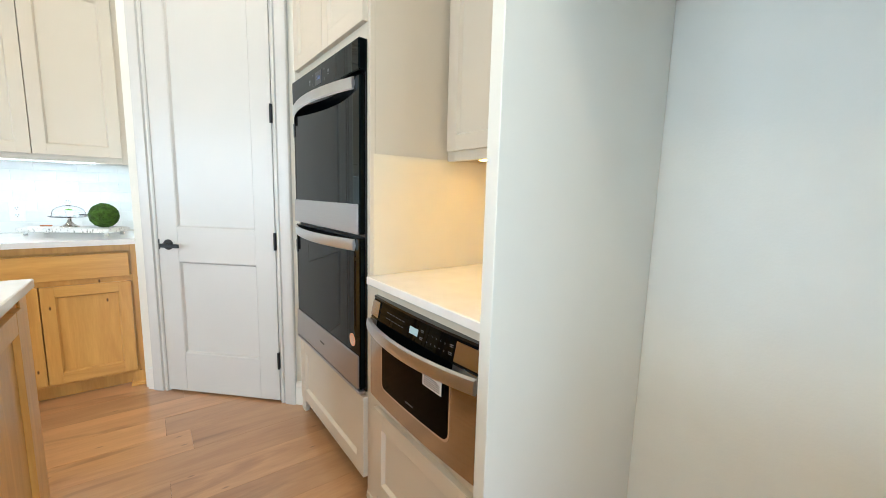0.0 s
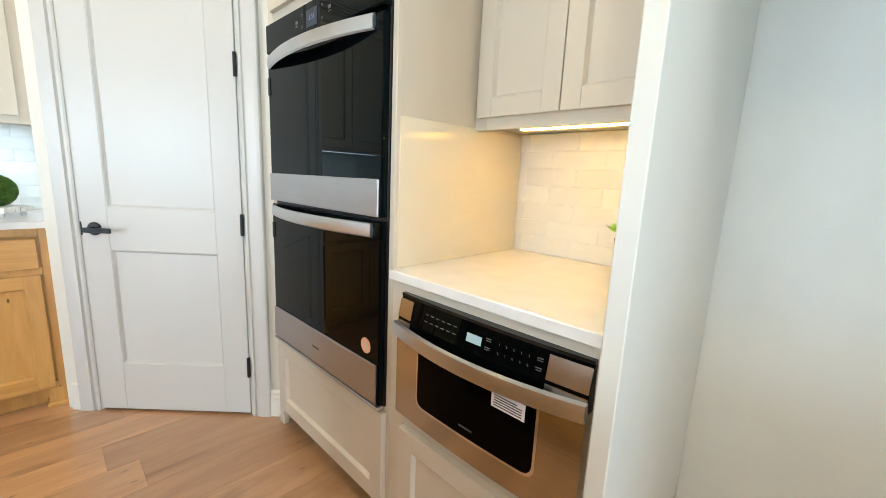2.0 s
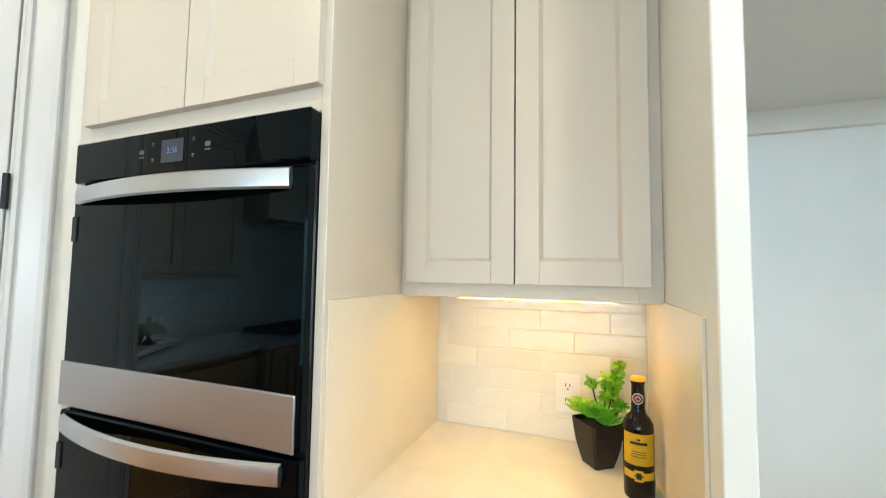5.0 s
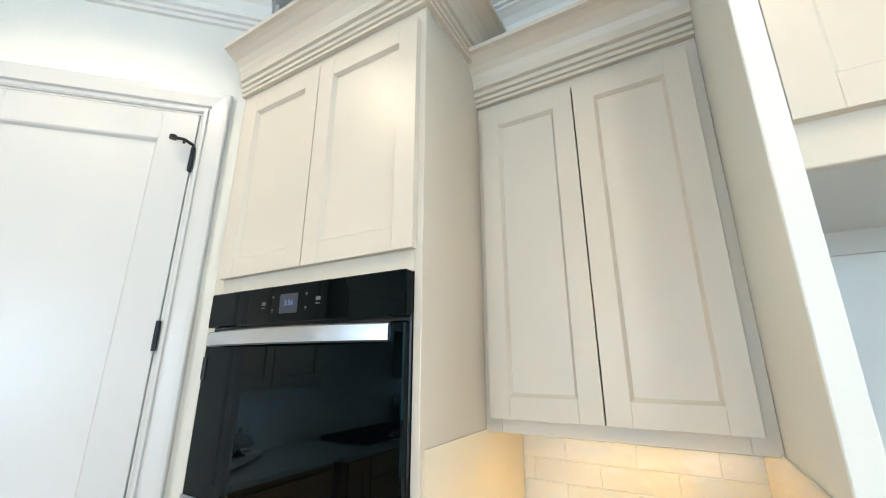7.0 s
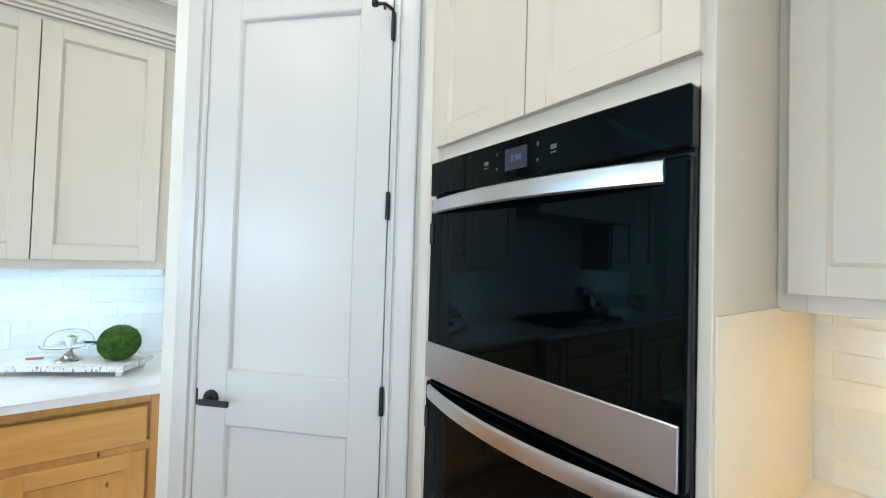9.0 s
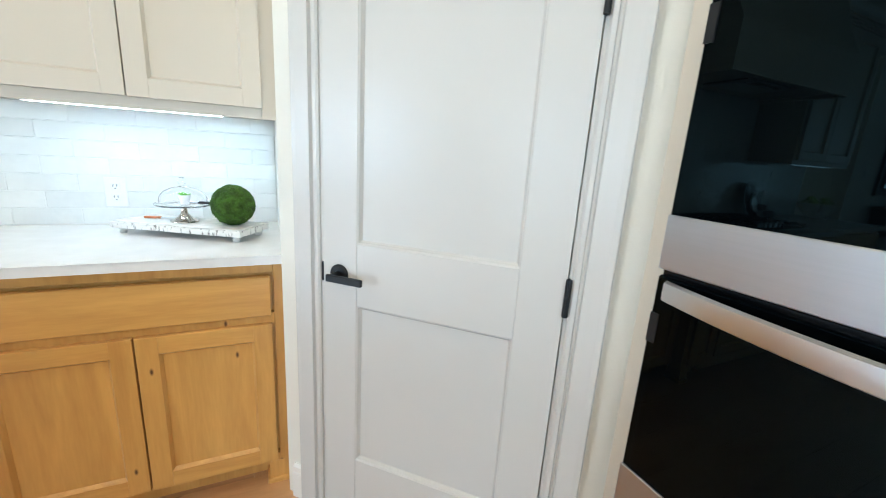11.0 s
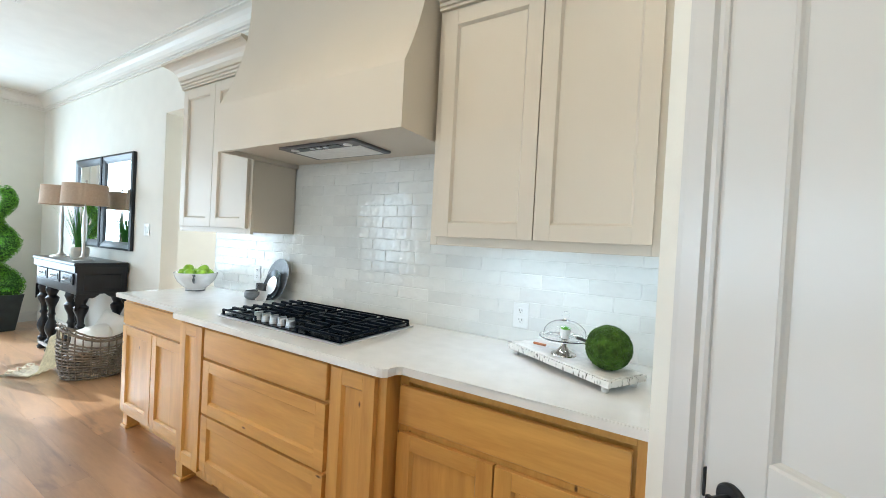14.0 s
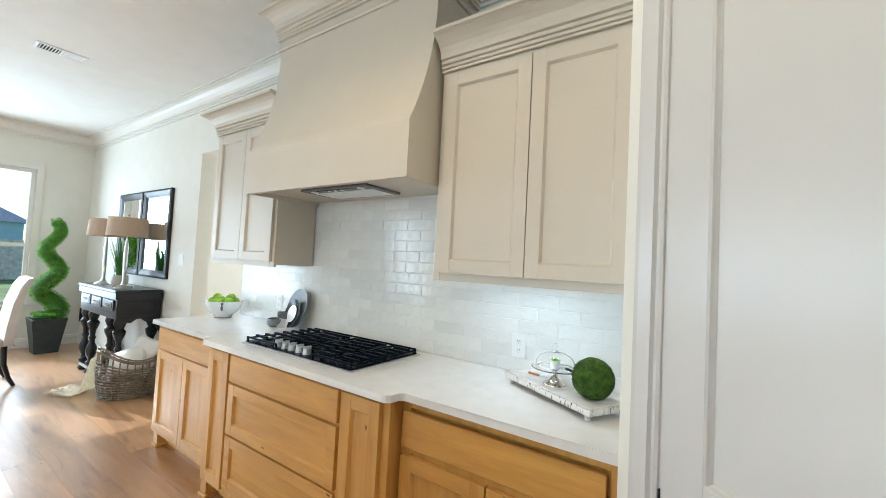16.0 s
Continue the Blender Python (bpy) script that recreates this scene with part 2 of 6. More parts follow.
def box(bm, x0, x1, y0, y1, z0, z1, bev=0.0, m=None):
    x0, x1, y0, y1, z0, z1 = min(x0, x1), max(x0, x1), min(y0, y1), max(y0, y1), min(z0, z1), max(z0, z1)
    vs = [bm.verts.new((x, y, z)) for x in (x0, x1) for y in (y0, y1) for z in (z0, z1)]
    fs = [bm.faces.new([vs[i] for i in q]) for q in ((0, 1, 3, 2), (4, 6, 7, 5), (0, 4, 5, 1), (2, 3, 7, 6), (0, 2, 6, 4), (1, 5, 7, 3))]
    if bev:
        es = list({e for f in fs for e in f.edges})
        got = bmesh.ops.bevel(bm, geom=es, offset=bev, segments=1, affect="EDGES", profile=0.5)
        vs = list({v for f in got["faces"] for v in f.verts})
    if m is not None:
        for v in vs:
            v.co = m @ v.co
    return vs


def B(*boxes, bev=0.0, m=None):
    bm = bmesh.new()
    for b in boxes:
        box(bm, *b, bev=bev, m=m)
    return bm


def shaker(name, parent, x0, x1, z0, z1, m, material, across=None, rail=0.062, th=0.022, recess=0.014, bev=0.0009):
    """A frame-and-panel front with its face at local y = 0, towards -y: a panel with two stiles and two rails under it."""
    d = part(name, B((x0 + rail - 0.004, x1 - rail + 0.004, recess, th - 0.003, z0 + rail - 0.004, z1 - rail + 0.004), m=m), material, parent)
    for a, b in ((x0, x0 + rail), (x1 - rail, x1)):
        part("stile", B((a, b, 0, th, z0, z1), bev=bev, m=m), material, d)
    for a, b in ((z0, z0 + rail), (z1 - rail, z1)):
        part("rail", B((x0 + rail, x1 - rail, 0.0006, th, a, b), bev=bev, m=m), across or material, d)
    part("moulding", sticking(x0 + rail, x1 - rail, z0 + rail, z1 - rail, m, [(0, 0.001), (0.008, recess - 0.0004), (0, recess - 0.0004)]), material, d)
    return d


def sticking(x0, x1, z0, z1, m, prof):
    """A moulding of profile (in, back) round the inside of a frame, mitred."""
    bm = bmesh.new()
    k = len(prof)
    for p, q in (((x0, z0), (x1, z0)), ((x1, z0), (x1, z1)), ((x1, z1), (x0, z1)), ((x0, z1), (x0, z0))):
        dx, dz = q[0] - p[0], q[1] - p[1]
        ln = math.hypot(dx, dz)
        tx, tz = dx / ln, dz / ln
        va = [bm.verts.new(m @ Vector((p[0] - tz * o + tx * o, y, p[1] + tx * o + tz * o))) for o, y in prof]
        vb = [bm.verts.new(m @ Vector((q[0] - tz * o - tx * o, y, q[1] + tx * o - tz * o))) for o, y in prof]
        for j in range(k):
            bm.faces.new((va[j], va[(j + 1) % k], vb[(j + 1) % k], vb[j]))
    return bm


def slab(x0, x1, z0, z1, m, th=0.02, bev=0.003):
    return B((x0, x1, 0, th, z0, z1), bev=bev, m=m)


def sweep(bm, pts, prof, closed=False, caps=True):
    """Sweeps a profile of (out, z) along a level line of (x, y), out to its left, with mitred corners."""
    n = len(pts)
    rings = []
    for i in range(n):
        p = Vector(pts[i])
        d0 = (p - Vector(pts[i - 1])).normalized() if i > 0 or closed else None
        d1 = (Vector(pts[(i + 1) % n]) - p).normalized() if i < n - 1 or closed else None
        d0, d1 = d0 or d1, d1 or d0
        n0, n1 = Vector((-d0.y, d0.x)), Vector((-d1.y, d1.x))
        mit = (n0 + n1).normalized()
        mit /= max(0.3, mit.dot(n0))
        rings.append([bm.verts.new((p.x + mit.x * o, p.y + mit.y * o, z)) for o, z in prof])
    k = len(prof)
    for i in range(n if closed else n - 1):
        a, b = rings[i], rings[(i + 1) % n]
        for j in range(k):
            bm.faces.new((a[j], a[(j + 1) % k], b[(j + 1) % k], b[j]))
    if caps and not closed:
        bm.faces.new(rings[0])
        bm.faces.new(rings[-1])
    return bm


def tube(bm, pts, radius, seg=8, caps=True):
    """A round bar along points; radius may be one number or one a point."""
    rings = []
    n = len(pts)
    up = Vector((0, 0, 1))
    for i, p in enumerate(pts):
        p = Vector(p)
        d = (Vector(pts[min(i + 1, n - 1)]) - Vector(pts[max(i - 1, 0)])).normalized()
        s = d.cross(up)
        s = s.normalized() if s.length > 1e-3 else Vector((1, 0, 0))
        t = s.cross(d).normalized()
        r = radius[i] if isinstance(radius, (list, tuple)) else radius
        rings.append([bm.verts.new(p + (s * math.cos(a) + t * math.sin(a)) * r) for a in [2 * math.pi * k / seg for k in range(seg)]])
    for a, b in zip(rings, rings[1:]):
        for k in range(seg):
            bm.faces.new((a[k], a[(k + 1) % seg], b[(k + 1) % seg], b[k]))
    if caps:
        bm.faces.new(rings[0])
        bm.faces.new(rings[-1])
    return bm


def lathe(bm, prof, centre, seg=24, squash=(1, 1), caps=True):
    """Turns a profile of (radius, z) round an upright axis through centre."""
    cx, cy, cz = centre
    rings = []
    for r, z in prof:
        if r < 1e-5:
            rings.append([bm.verts.new((cx, cy, cz + z))])
        else:
            rings.append([bm.verts.new((cx + squash[0] * r * math.cos(2 * math.pi * k / seg), cy + squash[1] * r * math.sin(2 * math.pi * k / seg), cz + z)) for k in range(seg)])
    for a, b in zip(rings, rings[1:]):
        if len(a) == 1 and len(b) == 1:
            continue
        for k in range(seg):
            k2 = (k + 1) % seg
            if len(a) == 1:
                bm.faces.new((a[0], b[k2], b[k]))
            elif len(b) == 1:
                bm.faces.new((a[k], a[k2], b[0]))
            else:
                bm.faces.new((a[k], a[k2], b[k2], b[k]))
    for ring in (rings[0], rings[-1]) if caps else ():
        if len(ring) > 2:
            bm.faces.new(ring)
    return bm


# ---- the shell ----
H = 3.05           # ceiling
YW = 3.715         # cooktop wall
XO = 1.60          # oven wall
XF = -7.30         # dining end wall
YB = -4.80         # living end wall
T = 0.14
OPL, OPR, OPH = -3.86, -2.95, 2.43    # passage opening


def wall(name, boxes, label):
    return solid(name, B(*boxes), WALL, label, "wall", "structure")


wall("wall_north", [(XF - T, OPL, YW, YW + T, 0, H), (OPL, OPR, YW, YW + T, OPH, H), (OPR, XO + T, YW, YW + T, 0, H)],
     "cream painted wall with a passage opening behind the cooktop")
wall("wall_east", [(XO, XO + T, YB, YW, 0, H)], "cream painted wall behind the ovens")
WY0, WY1, WZ0, WZ1 = 1.95, 3.12, 0.60, 2.45
U0, U1 = 0.1, 1.55
V0, V1 = -4.25, -3.20
wall("wall_west", [(XF - T, XF, V1, U0, 0, H), (XF - T, XF, V0, V1, 0, 0.35), (XF - T, XF, V0, V1, 2.75, H), (XF - T, XF, WY1, YW, 0, H), (XF - T, XF, WY0, WY1, 0, WZ0), (XF - T, XF, WY0, WY1, WZ1, H), (XF - T, XF, U1, WY0, 0, H), (XF - T, XF, U0, U1, 0, WZ0), (XF - T, XF, U0, U1, WZ1, H), (XF - T, XF, YB, V0, 0, H)], "cream painted end wall with tall windows")
G0, G1, G2, G3 = -5.0, -1.8, -1.1, 1.3
wall("wall_south", [(XF - T, G0, YB - T, YB, 0, H), (G0, G1, YB - T, YB, 0, 0.35), (G0, G1, YB - T, YB, 2.55, H), (G1, G2, YB - T, YB, 0, H),
                    (G2, G3, YB - T, YB, 0, 0.35), (G2, G3, YB - T, YB, 2.55, H), (G3, XO + T, YB - T, YB, 0, H)], "cream painted wall with wide windows")
# passage behind the opening; its end window is unseen, added for light
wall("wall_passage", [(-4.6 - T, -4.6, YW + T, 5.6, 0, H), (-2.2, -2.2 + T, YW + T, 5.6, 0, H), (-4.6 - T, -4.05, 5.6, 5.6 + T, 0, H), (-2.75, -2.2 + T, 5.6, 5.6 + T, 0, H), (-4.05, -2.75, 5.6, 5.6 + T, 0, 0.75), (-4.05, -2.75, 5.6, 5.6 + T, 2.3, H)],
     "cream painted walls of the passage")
solid("ceiling", B((XF - T, XO + T, YB - T, 5.6 + T, H, H + 0.1)), CEIL, "off-white flat painted ceiling", "ceiling", "structure")
solid("floor", B((XF - T, XO + T, YB - T, 5.6 + T, -0.12, -0.012)), DARK, "wide oak plank floor in warm brown", "floor", "structure")

# diagonal pantry wall: local x along the wall, local y into the pantry
DM = pose(0.5889, 2.6862, 0, 0, 0, -45)
DW = 0.36          # half the leaf's width
DH = 2.44
bm = bmesh.new()
box(bm, -0.53, -DW - 0.02, 0.012, 0.12, 0, H, 0, DM)
box(bm, DW + 0.02, 0.575, 0.012, 0.12, 0, H, 0, DM)
box(bm, -DW - 0.02, DW + 0.02, 0.012, 0.12, DH + 0.02, H, 0, DM)
solid("wall_pantry", bm, WALL, "cream diagonal corner wall of the pantry", "wall", "structure")
wall("wall_pantry_return", [(0.238, 0.34, 3.085, YW, 0, H)], "cream short return wall beside the counter")

# crown moulding at the ceiling
CROWN = [(0, 2.875), (0.016, 2.875), (0.016, 2.892), (0.009, 2.896), (0.022, 2.90), (0.022, 2.915), (0.016, 2.919), (0.030, 2.924), (0.034, 2.95), (0.050, 2.98), (0.075, 3.003), (0.098, 3.014), (0.094, 3.019), (0.110, 3.022), (0.110, 3.034), (0.103, 3.037), (0.122, 3.039), (0.122, H), (0, H)]
bm = bmesh.new()
sweep(bm, [(0.238, YW), (XF, YW), (XF, YB), (XO, YB), (XO, 2.28)], CROWN)
solid("crown_moulding", bm, TRIM, "white stepped crown moulding along the ceiling", "moulding", "structure")
p0, p1 = DM @ Vector((0.56, 0.012, 0)), DM @ Vector((-0.505, 0.012, 0))
bm = bmesh.new()
sweep(bm, [(p0.x, p0.y), (p1.x, p1.y), (0.238, YW)], CROWN)
solid("crown_moulding", bm, TRIM, "white stepped crown moulding above the pantry door", "moulding", "structure")

# baseboards
SKIRTING = [(0, 0), (0.016, 0), (0.016, 0.10), (0.012, 0.105), (0.012, 0.125), (0.005, 0.135), (0, 0.135)]
bm = bmesh.new()
sweep(bm, [(OPL, YW), (XF, YW), (XF, YB), (XO, YB), (XO, -0.24)], SKIRTING)
a0, a1 = DM @ Vector((0.452, 0.012, 0)), DM @ Vector((0.56, 0.012, 0))
sweep(bm, [(a1.x, a1.y), (a0.x, a0.y)], SKIRTING)
b0, b1 = DM @ Vector((-0.452, 0.012, 0)), DM @ Vector((-0.50, 0.012, 0))
sweep(bm, [(b0.x, b0.y), (b1.x, b1.y)], SKIRTING)
sweep(bm, [(XO, 0.78), (XO, -0.2)][::-1], [(o, z * 1.18) for o, z in SKIRTING])
solid("baseboard", bm, TRIM, "white painted baseboard with a stepped top", "baseboard", "structure")


# ---- pantry door ----
def pantry_door():
    d = thing("door_1", DM.translation, "closed white two-panel pantry door with black hardware", "door", kind="structure", turn=-45)
    bm = bmesh.new()
    st, mid0, mid1, bot, top = 0.118, 0.80, 0.995, 0.25, DH - 0.115
    z0, z1 = 0.012, DH
    w = DW - 0.003
    box(bm, -w, -w + st, 0, 0.04, z0, z1, 0.0015, DM)
    box(bm, w - st, w, 0, 0.04, z0, z1, 0.0015, DM)
    for a, b in ((z0, bot), (mid0, mid1), (top, z1)):
        box(bm, -w + st, w - st, 0.0005, 0.04, a, b, 0.0015, DM)
    box(bm, -w + st - 0.004, w - st + 0.004, 0.015, 0.03, bot - 0.004, mid0 + 0.004, 0, DM)
    box(bm, -w + st - 0.004, w - st + 0.004, 0.015, 0.03, mid1 - 0.004, top + 0.004, 0, DM)
    leaf = part("leaf", bm, DOORP, d)
    # sticking round each panel
    for a, b in ((bot, mid0), (mid1, top)):
        x = w - st
        part("panel_moulding", sticking(-x, x, a, b, DM, [(0, 0.0012), (0.004, 0.0035), (0.007, 0.0095), (0.011, 0.0146), (0, 0.0146)]), DOORP, leaf)
    # casing and jamb
    cas = [(0, 0), (0, -0.012), (0.006, -0.017), (0.016, -0.017), (0.019, -0.009), (0.025, -0.009), (0.029, -0.020), (0.072, -0.024), (0.086, -0.024), (0.09, -0.02), (0.09, 0)]
    e = DW + 0.008
    line = [(-e, 0.0), (-e, DH + 0.012), (e, DH + 0.012), (e, 0.0)]
    bm = bmesh.new()
    rings = []
    for i, (x, z) in enumerate(line):
        sx = -1 if i < 2 else 1
        rings.append([bm.verts.new(DM @ Vector((x + sx * o, 0.012 + y, z + (o if i in (1, 2) else 0)))) for o, y in cas])
    for a, b in zip(rings, rings[1:]):
        for k in range(len(cas)):
            bm.faces.new((a[k], a[(k + 1) % len(cas)], b[(k + 1) % len(cas)], b[k]))
    bm.faces.new(rings[0]), bm.faces.new(rings[-1])
    part("casing", bm, DOORP, d, "moulded door casing in the door's paint")
    part("jamb", B((-DW - 0.02, -DW, 0.006, 0.12, 0, DH + 0.02), (DW, DW + 0.02, 0.006, 0.12, 0, DH + 0.02), (-DW, DW, 0.006, 0.12, DH + 0.004, DH + 0.02), (-DW, DW, 0.045, 0.12, 0, DH + 0.004), m=DM), DOORP, d)
    # lever handle
    hx, hz = -DW + 0.062, 0.895
    bm = bmesh.new()
    ring = [(0, 0), (0.030, 0), (0.030, 0.006), (0.026, 0.011), (0, 0.011)]
    lathe(bm, ring, (0, 0, 0), 28)
    bm.transform(DM @ pose(hx, 0, hz, 90, 0, 0))
    h = part("door_handle", bm, BLACKMETAL, leaf, "matte black lever handle on a round rose", smooth=True)
    bm = bmesh.new()
    lathe(bm, [(0, 0.008), (0.011, 0.008), (0.011, 0.05), (0, 0.05)], (0, 0, 0), 16)
    bm.transform(DM @ pose(hx, 0, hz, 90, 0, 0))
    box(bm, hx - 0.012, hx + 0.108, -0.056, -0.044, hz - 0.011, hz + 0.011, 0.003, DM)
    h2 = part("lever", bm, BLACKMETAL, leaf)
    part("latch_plate", B((-w - 0.004, -w + 0.001, -0.004, 0.03, hz - 0.03, hz + 0.03), bev=0.001, m=DM), BLACKMETAL, leaf)
    for k, hz in enumerate((0.215, 0.90, 1.575, 2.21)):
        bm = bmesh.new()
        lathe(bm, [(0, -0.048), (0.0075, -0.048), (0.0075, 0.048), (0, 0.048)], (0, 0, 0), 12)
        bm.transform(DM @ pose(DW + 0.001, -0.008, hz + 0.04))
        box(bm, DW - 0.001, DW + 0.003, -0.006, 0.02, hz - 0.008, hz + 0.088, 0, DM)
        hg = part("hinge", bm, BLACKMETAL, d, "matte black butt hinge", smooth=True)
        if k == 3:
            bm = bmesh.new()
            tube(bm, [DM @ Vector((DW, -0.012, hz + 0.095)), DM @ Vector((DW - 0.02, -0.04, hz + 0.10)), DM @ Vector((DW - 0.052, -0.045, hz + 0.10))], 0.006, 8)
            lathe(bm, [(0, 0), (0.012, 0), (0.012, 0.014), (0, 0.014)], tuple(DM @ Vector((DW - 0.055, -0.045, hz + 0.094))), 12)
            tube(bm, [DM @ Vector((DW - 0.02, -0.04, hz + 0.10)), DM @ Vector((DW - 0.03, -0.015, hz + 0.10))], 0.005, 8)
            part("door_stop", bm, BLACKMETAL, hg)


pantry_door()

# ---- painted cabinets on the oven wall ----
OM = pose(0.912, 0, 0, 0, 0, -90)      # door faces; local x = -y
UM = pose(1.255, 0, 0, 0, 0, -90)
CABCROWN = [(0, 0), (0.016, 0), (0.016, 0.011), (0.009, 0.014), (0.020, 0.017), (0.020, 0.030), (0.013, 0.033), (0.026, 0.036), (0.026, 0.052), (0.019, 0.055), (0.034, 0.059), (0.034, 0.068), (0.037, 0.088), (0.047, 0.108), (0.064, 0.126), (0.085, 0.139), (0.100, 0.145), (0.097, 0.149), (0.112, 0.152), (0.112, 0.168), (0, 0.168)]


def crown_on(parent, pts, z, name="crown"):
    bm = bmesh.new()
    sweep(bm, pts, [(o, z + q) for o, q in CABCROWN])
    part(name, bm, PAINT, parent, "stepped crown moulding")


def tall_oven_cabinet():
    c = thing("tall_cabinet", (0.935, 1.87, 0), "greige painted tall oven cabinet with crown moulding", "cabinet")
    X = 0.932
    for a, b in ((1.469, 1.488), (2.285, 2.303)):
        part("side_panel", B((X + 0.022, XO - 0.003, a, b, 0.0, 2.52)), PAINT, c)
    for a, b in ((2.5, 2.52), (0.425, 0.443)):
        part("shelf", B((X + 0.022, XO - 0.003, 1.488, 2.285, a, b)), PAINT, c)
    part("toe_kick", B((X + 0.08, X + 0.09, 1.488, 2.285, 0.0, 0.10)), PAINT, c)
    part("face_frame", B((X, X + 0.022, 1.465, 1.487, 0.0, 2.52), (X, X + 0.022, 2.258, 2.303, 0.0, 2.52), (X, X + 0.022, 1.487, 2.258, 1.742, 1.80), (X, X + 0.022, 1.487, 2.258, 2.47, 2.52),
                        (X, X + 0.022, 1.487, 2.258, 0.425, 0.452), bev=0.0015), PAINT, c)
    for a, b in ((1.462, 1.49), (2.255, 2.305)):
        part("side_foot", B((X - 0.004, X + 0.02, a, b, 0, 0.035), bev=0.004), PAINT, c)
    for a, b in ((-2.25, -1.868), (-1.864, -1.482)):
        shaker("door", c, a, b, 1.795, 2.475, OM, PAINT)
    shaker("drawer_front", c, -2.25, -1.482, 0.10, 0.437, OM, PAINT)
    crown_on(c, [(XO - 0.003, 1.465), (X, 1.465), (X, 2.303)], 2.52)
    return c


tall_oven_cabinet()


NB = 1.566         # back of the niche
wall("wall_niche", [(NB, XO - 0.001, 0.8185, 1.4685, 0.885, 1.364)], "cream wall behind the niche tile")


def niche_base():
    c = thing("base_cabinet", (0.935, 1.13, 0), "greige painted base cabinet holding a microwave drawer", "cabinet")
    X = 0.932
    for a, b in ((0.845, 0.86), (1.445, 1.463)):
        part("side_panel", B((X + 0.022, XO - 0.003, a, b, 0, 0.884)), PAINT, c)
    part("shelf", B((X + 0.022, XO - 0.003, 0.86, 1.445, 0.44, 0.455)), PAINT, c)
    part("toe_kick", B((X + 0.08, X + 0.09, 0.86, 1.445, 0, 0.1)), PAINT, c)
    part("face_frame", B((X, X + 0.022, 1.405, 1.4645, 0, 0.884), (X, X + 0.022, 0.8185, 0.845, 0, 0.884), (X, X + 0.022, 0.845, 1.405, 0.855, 0.884), (X, X + 0.022, 0.845, 1.405, 0.44, 0.492), bev=0.0015), PAINT, c)
    shaker("drawer_front", c, -1.398, -0.838, 0.10, 0.441, OM, PAINT)
    part("side_foot", B((X - 0.004, X + 0.02, 1.41, 1.4615, 0, 0.035), bev=0.004), PAINT, c)


niche_base()


def niche_lining(y0, y1):
    solid("niche_lining", B((0.946, NB - 0.011, y0, y1, 0.9155, 1.3565), bev=0.001), LINING, "glossy cream lining panel beside the niche countertop", "panel", "structure")


niche_lining(1.4625, 1.4688)
niche_lining(0.8182, 0.8245)
bm = B((0.919, NB - 0.001, 0.819, 1.4685, 0.885, 0.915), bev=0.003)
solid("niche_countertop", bm, QUARTZ, "white quartz countertop slab under the wall cabinet", "countertop")


def niche_upper():
    c = thing("wall_cabinet", (1.4, 1.14, 1.35), "greige painted two-door wall cabinet with crown moulding", "cabinet")
    X = 1.277
    part("carcass", B((X + 0.02, XO - 0.003, 0.8195, 1.4685, 1.3695, 2.385)), PAINT, c)
    part("face_frame", B((X, X + 0.02, 0.8185, 0.87, 1.35, 2.385), (X, X + 0.02, 1.42, 1.4685, 1.35, 2.385), (X, X + 0.02, 0.87, 1.42, 1.35, 1.40), (X, X + 0.02, 0.87, 1.42, 2.34, 2.385), bev=0.0015), PAINT, c)
    for a, b in ((-1.447, -1.150), (-1.146, -0.846)):
        shaker("door", c, a, b, 1.388, 2.345, UM, PAINT, rail=0.058)
    part("light_rail", B((1.30, NB - 0.012, 0.830, 0.840, 1.352, 1.369)), PAINT, c)
    crown_on(c, [(X, 0.8185), (X, 1.4685)], 2.385)


niche_upper()


def fridge_surround():
    c = thing("fridge_surround", (1.25, 0.3, 0), "painted refrigerator surround with an empty alcove and white side panels", "cabinet")
    X, F = 0.932, 0.887
    y0, y1 = -0.205, 0.780
    part("side_panel", B((F, XO - 0.003, y1, 0.818, 0, 2.55), bev=0.002), PANELW, c, "cool white painted side panel")
    part("side_panel", B((F, XO - 0.003, y0 - 0.038, y0, 0, 2.55), bev=0.002), PANELW, c, "cool white painted side panel")
    for a, b in ((1.818, 1.905), (2.5, 2.55)):
        part("frame_rail", B((X - 0.002, X + 0.02, y0, y1, a, b), bev=0.002), PAINT, c)
    part("cabinet_floor", B((X + 0.02, XO - 0.003, y0, y1, 1.871, 1.89)), PANELW, c)
    part("cleat", B((XO - 0.022, XO - 0.003, y0, y1, 1.809, 1.871)), PANELW, c)
    part("cabinet_top", B((X + 0.02, XO - 0.003, y0, y1, 2.52, 2.55)), PAINT, c)
    for a, b in ((-0.772, -0.291), (-0.287, 0.195)):
        shaker("door", c, a, b, 1.895, 2.505, OM, PAINT)
    crown_on(c, [(F, y0 - 0.038), (F, 0.818), (XO - 0.003, 0.818)], 2.55)


fridge_surround()

# sheet added over the back wall so the alcove looks lit cooler
solid("alcove_wall", B((XO - 0.0025, XO - 0.0002, -0.205, 0.78, 0.135, 1.808)), ALCOVE,
      "thin cool-white sheet tinting the refrigerator alcove's back wall as bluish light would", "wall", "structure")

